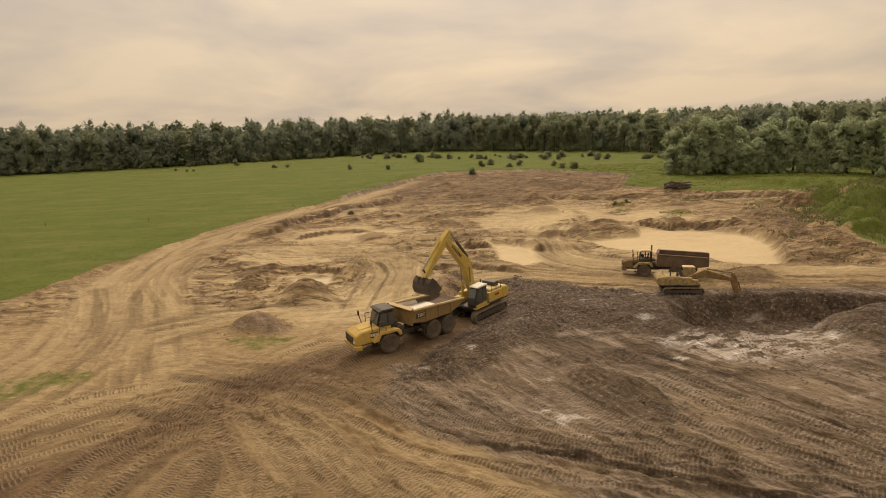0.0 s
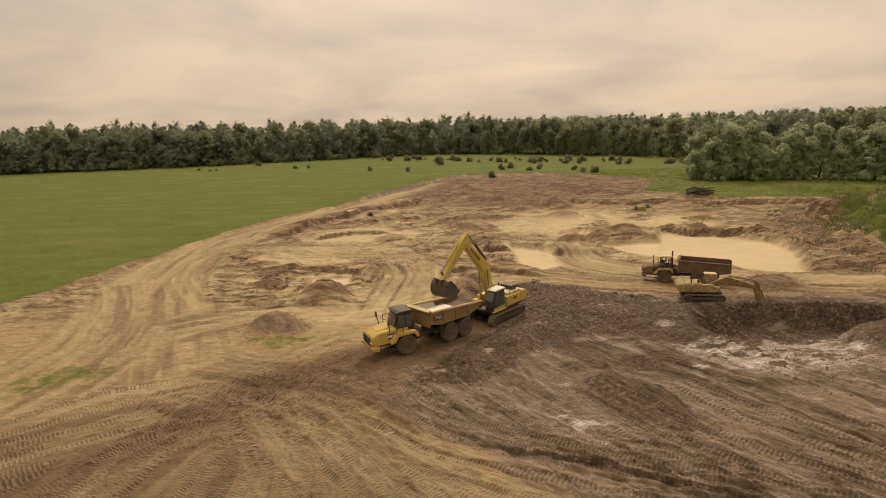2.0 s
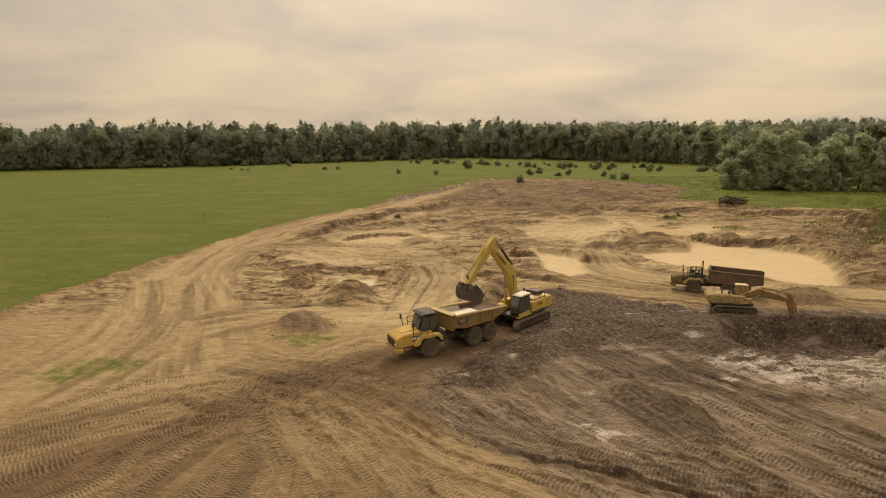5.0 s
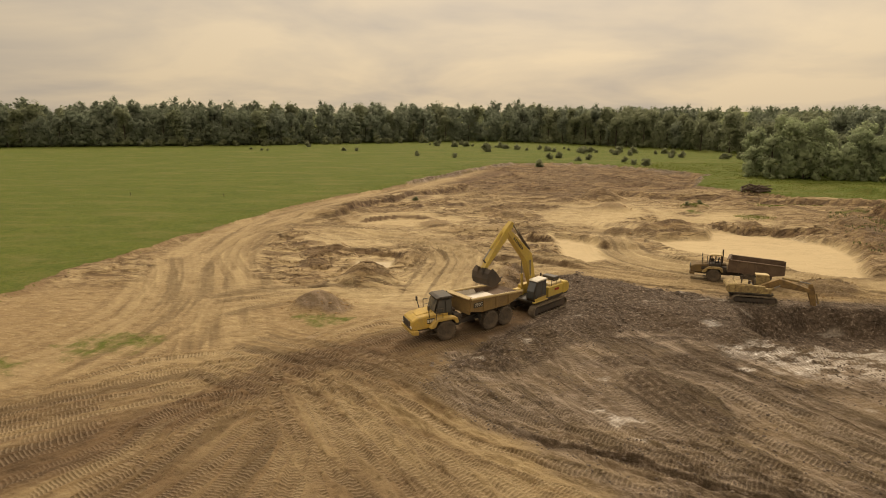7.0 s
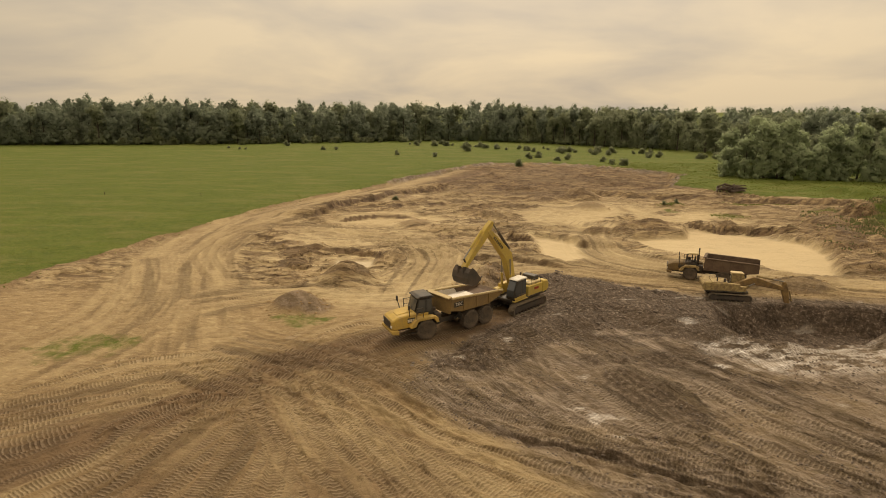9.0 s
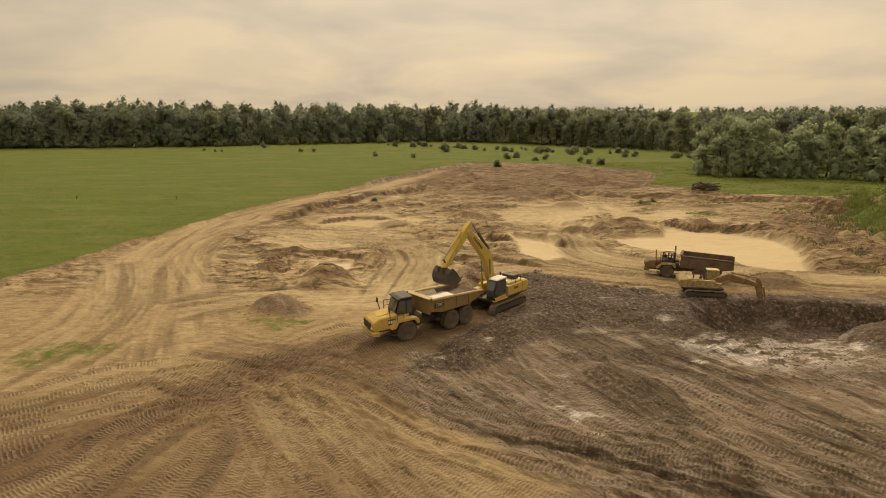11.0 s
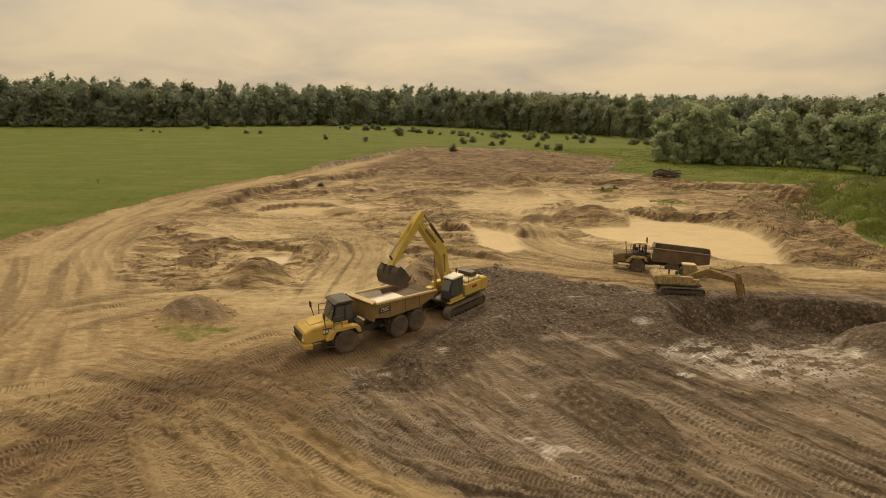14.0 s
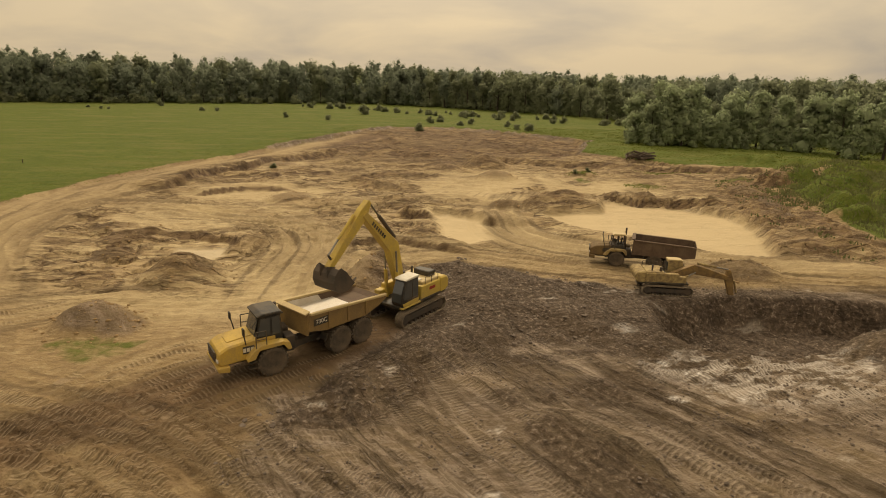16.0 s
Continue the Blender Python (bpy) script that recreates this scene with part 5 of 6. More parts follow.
def lathe_y(profile, sides=28, bm=None, at=(0, 0, 0)):
    """A wheel-like body: (radius, y) turned about the y axis."""
    bm = bm or bmesh.new()
    rings = []
    for r, y in profile:
        rings.append([bm.verts.new((at[0] + r * math.cos(6.28319 * k / sides), at[1] + y, at[2] + r * math.sin(6.28319 * k / sides))) for k in range(sides)])
    for a, b in zip(rings[:-1], rings[1:]):
        for k in range(sides):
            bm.faces.new((a[k], a[(k + 1) % sides], b[(k + 1) % sides], b[k]))
    bm.faces.new(rings[0][::-1])
    bm.faces.new(rings[-1])
    return bm


DUST, CLAY = (0.34, 0.25, 0.15), (0.15, 0.11, 0.08)
M_YELLOW = worn("yellow_paint_dusty", (0.62, 0.415, 0.085), DUST, rough=0.42, amount=0.45, coarse=0.9, bump=0.05)
M_YELLOW_NEW = worn("yellow_paint_fresh", (0.61, 0.44, 0.095), DUST, rough=0.38, amount=0.35, coarse=0.9, bump=0.04)
M_YELLOW_OLD = worn("yellow_paint_faded", (0.58, 0.44, 0.18), (0.2, 0.14, 0.085), rough=0.6, amount=0.8, coarse=2.2, bump=0.12)
M_YELLOW_GRIMY = worn("yellow_paint_caked", (0.25, 0.165, 0.055), (0.15, 0.105, 0.065), rough=0.6, amount=0.95, coarse=0.8, bump=0.15)
# dusty yellow of the dump body, with the shade on its sides put into the colour
M_YELLOW_DUSTY_SHADED = worn("yellow_paint_dusty_shaded", (0.3, 0.195, 0.068), (0.2, 0.135, 0.078), rough=0.55, amount=0.6, coarse=1.0, bump=0.1)
M_ARM_OLD = worn("yellow_paint_rubbed_brown", (0.36, 0.225, 0.075), (0.14, 0.095, 0.06), rough=0.6, amount=0.75, coarse=1.6, bump=0.12)
M_CREAM = worn("yellow_paint_pale", (0.62, 0.48, 0.24), (0.45, 0.34, 0.2), rough=0.5, amount=0.4, bump=0.05)
M_BLACK = worn("black_steel", (0.025, 0.024, 0.023), DUST, rough=0.5, amount=0.25, bump=0.06)
M_DARK = worn("oily_dark_steel", (0.05, 0.045, 0.04), CLAY, rough=0.6, amount=0.55, bump=0.15)
M_RUST = worn("rusty_brown_steel", (0.115, 0.075, 0.053), (0.23, 0.165, 0.112), rough=0.75, amount=0.5, coarse=1.2, bump=0.2)
# scoured bed steel; the sky it mirrors is largely put into its pale colour
M_BED = worn("scoured_steel_sky_sheen", (0.78, 0.74, 0.67), (0.55, 0.45, 0.32), rough=0.3, metal=0.3, amount=0.35, coarse=0.8, bump=0.08)
M_TYRE = worn("muddy_tyre_rubber", (0.05, 0.044, 0.038), (0.19, 0.14, 0.095), rough=0.88, amount=0.6, coarse=1.4, bump=0.2)
M_TRACK = worn("muddy_track_steel", (0.14, 0.118, 0.095), (0.36, 0.285, 0.2), rough=0.7, metal=0.1, amount=0.75, coarse=1.6, bump=0.2)
M_CHROME = worn("bright_cylinder_rod", (0.32, 0.31, 0.29), (0.2, 0.17, 0.13), rough=0.35, metal=1.0, amount=0.2, bump=0.0)
M_WHITE = worn("white_roof_paint", (0.72, 0.68, 0.58), (0.5, 0.42, 0.3), rough=0.5, amount=0.3, bump=0.05)
M_RED = worn("red_marking", (0.35, 0.04, 0.03), (0.2, 0.08, 0.05), rough=0.5, amount=0.2, bump=0.0)
M_LENS = worn("lamp_glass", (0.75, 0.74, 0.7), (0.5, 0.45, 0.35), rough=0.15, amount=0.2, bump=0.0)
M_WOOD = worn("weathered_dark_timber", (0.065, 0.05, 0.042), (0.2, 0.155, 0.12), rough=0.9, amount=0.5, coarse=2.0, bump=0.4)


def glass_material():
    m, nt, p = node_tree("cab_glass")
    p.inputs["Base Color"].default_value = (0.07, 0.075, 0.075, 1)
    p.inputs["Roughness"].default_value = 0.08
    p.inputs["IOR"].default_value = 1.9
    return m


M_GLASS = glass_material()


def build_wheel(parent, x, y, m, side, radius=0.8, width=0.6, rim=M_YELLOW):
    """A lugged tyre with its rim under it."""
    w = width / 2
    bm = lathe_y([(radius * 0.52, -w * 0.9), (radius * 0.80, -w), (radius * 0.95, -w * 0.92), (radius, -w * 0.6), (radius, w * 0.6), (radius * 0.95, w * 0.92), (radius * 0.80, w), (radius * 0.52, w * 0.9)])
    for k in range(22):
        a = 6.28319 * k / 22
        for s in (-1, 1):
            turn = Euler((0, -a, 0)).to_matrix() @ Euler((0, 0, s * 0.45)).to_matrix()
            c = Euler((0, -a, 0)).to_matrix() @ Vector((radius * 1.0, 0, 0))
            box((c.x, s * w * 0.5, c.z), (0.09, w * 0.85, 0.10), 0.0, Euler((0, -a, 0)).to_matrix() @ Euler((s * 0.4, 0, 0)).to_matrix(), bm)
    at = Matrix.Translation((x, y, radius)) if m is None else m @ Matrix.Translation((x, y, radius))
    tyre = part("tyre", bm, M_TYRE, parent, "muddy lugged rubber tyre", at)
    bm = lathe_y([(radius * 0.54, -w * 0.8), (radius * 0.54, w * 0.8), (radius * 0.50, w * 0.86), (radius * 0.46, w * 0.45), (radius * 0.30, w * 0.35), (radius * 0.26, w * 0.75), (radius * 0.16, w * 0.8)] if side > 0 else
                 [(radius * 0.16, -w * 0.8), (radius * 0.26, -w * 0.75), (radius * 0.30, -w * 0.35), (radius * 0.46, -w * 0.45), (radius * 0.50, -w * 0.86), (radius * 0.54, -w * 0.8), (radius * 0.54, w * 0.8)], 24)
    part("rim", bm, rim, tyre, "dusty painted wheel rim")
    return tyre


def writing(parent, text, size, m, material):
    """Raised lettering, as a mesh of its own."""
    cu = bpy.data.curves.new("lettering", "FONT")
    cu.body, cu.size, cu.extrude = text, size, 0.008
    cu.align_x, cu.align_y = "CENTER", "CENTER"
    tmp = bpy.data.objects.new("lettering", cu)
    scene.collection.objects.link(tmp)
    bpy.context.view_layer.update()
    mesh = bpy.data.meshes.new_from_object(tmp.evaluated_get(bpy.context.evaluated_depsgraph_get()))
    bpy.data.objects.remove(tmp)
    mesh.materials.clear()
    mesh.materials.append(material)
    ob = new("lettering", mesh)
    ob.parent = parent
    ob.matrix_local = m
    return ob


LEFT_SIDE = Matrix(((-1, 0, 0, 0), (0, 0, 1, 0), (0, 1, 0, 0), (0, 0, 0, 1)))


def bars_left(parent, x, y, z, count, w, h, gap, material, name="marking_bar", m=None, slope=0.0):
    """Writing that stays unread: plain bars on the left side."""
    for k in range(count):
        bm = box((x - k * (w + gap), y, z - slope * k * (w + gap)), (w, 0.02, h), 0.0)
        part(name, bm, material, parent, "", m)


def build_hauler(label, front, fold, paint, body_paint, bed, roof, cabin, model="", old=False):
    """An articulated dump truck: x ahead from the front axle, y to its left; the rear half is turned at the hitch."""
    root = tagged(new("articulated_dump_truck"), label, "dump truck")
    root.matrix_basis = front
    hitch = Matrix.Translation((-1.5, 0, 0)) @ Euler((0, 0, fold)).to_matrix().to_4x4()
    # front half
    part("front_frame", prism([(-1.5, 0.75), (2.4, 0.75), (2.5, 1.1), (-1.4, 1.2)], -0.55, 0.55), M_DARK, root)
    hood = prism([(0.65, 1.05), (2.62, 0.95), (2.78, 1.25), (2.70, 1.72), (2.2, 1.98), (0.65, 2.16)], -1.02, 1.02, 0.09)
    hood_ob = part("hood", hood, paint, root)
    part("grille", box((2.77, 0, 1.42), (0.08, 1.45, 0.62), 0.02, Euler((0, 0.12, 0)).to_matrix()), M_BLACK, hood_ob, "black slatted radiator grille")
    for k in range(6):
        part("grille_slat", box((2.825, 0, 1.18 + 0.09 * k), (0.03, 1.4, 0.025), 0.0), M_DARK, hood_ob)
    part("hood_ridge", prism([(0.8, 2.13), (2.15, 1.97), (2.1, 2.03), (0.85, 2.2)], -0.45, 0.45, 0.02), paint, hood_ob)
    part("side_vent", box((1.15, 1.03, 1.62), (0.62, 0.03, 0.42), 0.01), M_BLACK, hood_ob)
    part("side_vent", box((1.15, -1.03, 1.62), (0.62, 0.03, 0.42), 0.01), M_BLACK, hood_ob)
    for s in (-1, 1):
        part("headlight", box((2.74, s * 0.86, 1.28), (0.12, 0.24, 0.2), 0.03), M_LENS, root, "clear headlight set in the nose")
        part("fender", prism([(-1.05, 1.35), (-0.95, 1.72), (-0.6, 1.86), (0.6, 1.86), (1.0, 1.62), (1.35, 1.2), (1.35, 1.1), (0.95, 1.15), (0.7, 1.6), (-0.6, 1.66), (-0.85, 1.3)], s * 0.92, s * 1.48, 0.02), paint if not old else M_YELLOW_OLD, root)
        part("step", box((1.0, s * 1.2, 0.62), (0.5, 0.35, 0.06), 0.01), M_BLACK, root)
        part("step", box((0.98, s * 1.2, 0.95), (0.45, 0.35, 0.05), 0.01), M_BLACK, root)
        rail = rod((0.85, s * 1.42, 1.75), (0.85, s * 1.42, 2.65), 0.03, 8)
        rod((0.3, s * 1.42, 1.8), (0.3, s * 1.42, 2.65), 0.03, 8, rail)
        rod((0.85, s * 1.42, 2.65), (0.3, s * 1.42, 2.65), 0.03, 8, rail)
        rod((0.85, s * 1.42, 2.2), (0.3, s * 1.42, 2.2), 0.025, 8, rail)
        part("handrail", rail, M_BLACK, root)
        mirror = rod((1.3, s * 1.1, 1.95), (1.45, s * 1.3, 2.75), 0.035, 8)
        box((1.45, s * 1.32, 2.78), (0.1, 0.28, 0.42), 0.03, None, mirror)
        part("mirror", mirror, M_BLACK, root, "black wing mirror on a post")
    part("bumper", prism([(2.2, 0.62), (2.78, 0.72), (2.84, 1.0), (2.2, 0.98)], -1.2, 1.2, 0.04), paint, root)
    # cabin
    if old:
        shell = box((-0.05, 0, 1.86), (1.5, 1.62, 0.62), 0.04)
        for x, lean in ((-0.74, 0.0), (-0.1, 0.0), (0.62, -0.16)):
            for s in (-1, 1):
                box((x + lean / 2, s * 0.77, 2.66), (0.11, 0.1, 1.12), 0.01, Euler((0, lean * 0.9, 0)).to_matrix(), shell)
        for s in (-1, 1):
            box((-0.08, s * 0.77, 2.42), (1.35, 0.06, 0.06), 0.0, None, shell)
        cab = part("cab_frame", shell, M_DARK, root, "open cabin of dark grimy posts")
        part("driver_seat", prism([(-0.5, 2.15), (0.0, 2.15), (0.0, 2.3), (-0.35, 2.32), (-0.42, 2.85), (-0.55, 2.85)], -0.28, 0.28, 0.03), M_BLACK, cab, "worn black driver's seat")
        part("steering_wheel", lathe_y([(0.2, -0.02), (0.24, 0.0), (0.2, 0.02)], 16, None, (0.25, 0.0, 2.45)), M_BLACK, cab)
        part("rear_panel", box((-0.78, 0, 2.5), (0.04, 1.4, 0.5), 0.0), M_DARK, cab)
    else:
        cab = part("cab_frame", prism([(-0.78, 1.55), (0.72, 1.55), (0.78, 2.15), (0.62, 2.2), (0.42, 3.18), (-0.70, 3.22), (-0.78, 2.2)], -0.82, 0.82, 0.05), M_BLACK if not old else M_DARK, root, "dark cabin shell")
        part("windscreen", prism([(0.735, 2.2), (0.765, 2.2), (0.52, 3.1), (0.49, 3.1)], -0.7, 0.7, 0.0), M_GLASS, cab)
        for s in (-1, 1):
            part("side_window", prism([(-0.1, 2.1), (0.58, 2.15), (0.38, 3.08), (-0.1, 3.1)], s * 0.822, s * 0.845, 0.0), M_GLASS, cab)
            part("side_window", prism([(-0.66, 2.1), (-0.2, 2.1), (-0.2, 3.1), (-0.6, 3.12)], s * 0.822, s * 0.845, 0.0), M_GLASS, cab)
            part("door_panel", box((0.15, s * 0.84, 1.82), (1.0, 0.04, 0.42), 0.01), paint, cab)
    part("cab_roof", prism([(-0.88, 3.22), (0.55, 3.18), (0.62, 3.27), (0.3, 3.38), (-0.7, 3.40)], -0.9, 0.9, 0.04), roof, root, "dusty cabin roof")
    if model:
        bars_left(root, 1.38, 1.06, 1.62, 3, 0.15, 0.22, 0.05, M_WHITE)
    part("exhaust_stack", rod((-0.9, -0.75, 1.6), (-0.9, -0.75, 3.75 if old else 3.3), 0.09, 12), M_DARK, root)
    part("hydraulic_tank", box((-1.15, 0.55, 1.45), (0.55, 0.8, 0.8), 0.05), M_DARK, root)
    part("filter_box", box((-1.15, -0.45, 1.55), (0.5, 0.8, 0.9), 0.05), paint if old else M_DARK, root)
    for s in (-1, 1):
        build_wheel(root, 0.0, s * 1.16, None, s, rim=paint)
    part("front_axle", rod((0, -1.0, 0.8), (0, 1.0, 0.8), 0.2, 12), M_DARK, root)
    # rear half
    part("hitch", rod((-0.1, 0, 0.7), (-0.1, 0, 1.35), 0.28, 14), M_DARK, root, "", hitch)
    rear = prism([(0.2, 0.8), (-5.0, 0.85), (-5.0, 1.2), (0.2, 1.2)], -0.42, 0.42, 0.03)
    part("rear_frame", rear, M_DARK, root, "", hitch)
    for x in (-2.45, -4.15):
        part("rear_axle", rod((x, -1.0, 0.8), (x, 1.0, 0.8), 0.2, 12), M_DARK, root, "", hitch)
        for s in (-1, 1):
            build_wheel(root, x, s * 1.16, hitch, s, rim=paint if not old else M_RUST)
    top0, top1 = (2.95, 2.62) if not old else (2.95, 2.85)
    side = [(-0.15, 2.0), (-1.4, 1.72), (-4.4, 1.72), (-5.6, 2.1), (-6.1, 2.35), (-6.1, top1 - 0.05), (-0.3, top0)] if not old else [(-0.25, 1.45), (-4.6, 1.40), (-6.3, 1.75), (-6.3, top1), (-0.25, top0)]
    body = prism(side, 1.34, 1.44, 0.02)
    prism(side, -1.44, -1.34, 0.02, body)
    for a, b in zip(side[:-3] if not old else side[:-2], side[1:-2] if not old else side[1:-1]):
        prism([a, b, (b[0], b[1] + 0.09), (a[0], a[1] + 0.09)], -1.34, 1.34, 0.0, body)
    prism([(-0.1, 1.75 if not old else 1.45), (-0.2, top0 + 0.12), (-0.32, top0 + 0.12), (-0.25, 1.75 if not old else 1.45)], -1.36, 1.36, 0.0, body)
    body_ob = part("dump_body", body, body_paint, root, "open hauling body with worn rim", hitch)
    for s in (-1, 1):
        part("inner_side", prism([(-0.4, 2.05), (-1.5, 1.84), (-4.4, 1.84), (-5.5, 2.2), (-5.9, 2.4), (-5.9, top1 - 0.12), (-0.45, top0 - 0.06)], s * 1.325, s * 1.335, 0.0), M_RUST, body_ob)
    if old:
        part("bed_floor", prism([(-0.35, 1.72), (-4.6, 1.62), (-6.1, 1.95), (-6.1, 1.99), (-4.6, 1.66), (-0.35, 1.76)], -1.33, 1.33, 0.0), M_RUST, body_ob, "brown earth-stained bed floor")
    else:
        part("bed_liner", prism([(-0.35, 2.58), (-1.2, 2.36), (-4.1, 2.26), (-4.1, 2.29), (-1.2, 2.39), (-0.35, 2.62)], -1.33, 1.33, 0.0), bed, body_ob, "scoured steel bed floor with painted sky sheen")
        part("bed_floor", prism([(-4.1, 2.25), (-4.6, 2.2), (-5.6, 2.26), (-6.0, 2.44), (-6.0, 2.47), (-5.6, 2.29), (-4.6, 2.23), (-4.1, 2.28)], -1.33, 1.33, 0.0), M_RUST, body_ob, "brown earth-stained bed floor")
    if not old:
        part("side_liner", prism([(-0.42, 2.4), (-1.5, 2.3), (-3.3, 2.25), (-3.0, top0 - 0.24), (-0.45, top0 - 0.05)], -1.322, -1.31, 0.0), bed, body_ob, "scoured steel side wall with painted sky sheen")
    part("front_wall_liner", box((-0.37, 0, 2.4), (0.03, 2.6, 1.0), 0.0), bed, body_ob)
    part("headboard", prism([(-0.02, top0 + 0.02), (-0.34, top0 + 0.16), (-0.34, top0 + 0.22), (0.02, top0 + 0.12)], -1.42, 1.42, 0.01), M_CREAM if not old else body_paint, body_ob, "pale dusty yellow headboard lip" if not old else "")
    for s in (-1, 1):
        part("rim_rail", prism([(-0.3, top0 - 0.04), (-6.1, top1 - 0.08), (-6.1, top1 + 0.06), (-0.3, top0 + 0.1)], s * 1.33, s * 1.53, 0.02), body_paint if old else M_CREAM, body_ob)
        for x in ((-1.6, -3.0, -4.4) if not old else (-1.2, -2.2, -3.2, -4.2, -5.2)):
            t = (x + 0.3) / -5.8
            hi = top0 + (top1 - top0) * t - 0.05
            part("side_rib", box((x, s * 1.47, (1.85 + hi) / 2), (0.14, 0.09, hi - 1.85), 0.01), body_paint, body_ob)
    if model:
        part("number_plate_panel", box((-1.05, 1.455, 2.42), (1.05, 0.03, 0.42), 0.01), M_BLACK, body_ob, "black panel with pale model number")
        writing(body_ob, model, 0.36, Matrix.Translation((-1.05, 1.48, 2.42)) @ LEFT_SIDE, M_WHITE)
    for s in (-1, 1):
        part("hoist_cylinder", rod((-1.2, s * 0.75, 1.0), (-2.6, s * 0.95, 1.65), 0.1, 12), M_DARK, root, "", hitch)
        part("mudguard", prism([(-1.5, 1.45), (-1.35, 1.1), (-1.3, 1.12), (-1.45, 1.5)], s * 0.9, s * 1.45, 0.0), M_BLACK, root, "", hitch)
    return root


def placed(x, y, heading, scale=1.0, lift=0.0, tilt=0.0):
    return Matrix.Translation((x, y, lift)) @ Euler((0, radians(tilt), radians(heading))).to_matrix().to_4x4() @ Matrix.Diagonal((scale, scale, scale, 1))


build_hauler("dusty yellow articulated dump truck with open bed waiting beside the excavator", placed(-3.6, 44.7, 207, 1.0, 0.02), radians(16), M_YELLOW, M_YELLOW_DUSTY_SHADED, M_BED, M_BLACK, M_GLASS, "730C")
build_hauler("old articulated dump truck with open cab and rusty bed", placed(24.24, 62.9, 160, 0.84, -0.15), radians(-6), M_YELLOW_GRIMY, M_RUST, M_RUST, M_CREAM, M_GLASS, "", True)


def track_belt(length, height, width):
    """A crawler belt: a closed loop of shoes with grousers."""
    bm = bmesh.new()
    r = height / 2
    straight = length - height
    perimeter = 2 * straight + 2 * math.pi * r
    n = int(perimeter / 0.215)
    for k in range(n):
        s = perimeter * k / n
        if s < straight:
            x, z, a = -straight / 2 + s, 0.0, 0.0
        elif s < straight + math.pi * r:
            u = (s - straight) / r
            x, z, a = straight / 2 + r * math.sin(u), r - r * math.cos(u), -u
        elif s < 2 * straight + math.pi * r:
            x, z, a = straight / 2 - (s - straight - math.pi * r), height, math.pi
        else:
            u = (s - 2 * straight - math.pi * r) / r
            x, z, a = -straight / 2 - r * math.sin(u), r + r * math.cos(u), math.pi - u
        turn = Euler((0, a, 0)).to_matrix()
        off = turn @ Vector((0, 0, 0.03))
        box((x + off.x, 0, z + off.z), (0.20, width, 0.05), 0.0, turn, bm)
        for g in (-0.05, 0.05):
            off = turn @ Vector((g, 0, -0.012))
            box((x + off.x, 0, z + off.z), (0.025, width, 0.05), 0.0, turn, bm)
    return bm


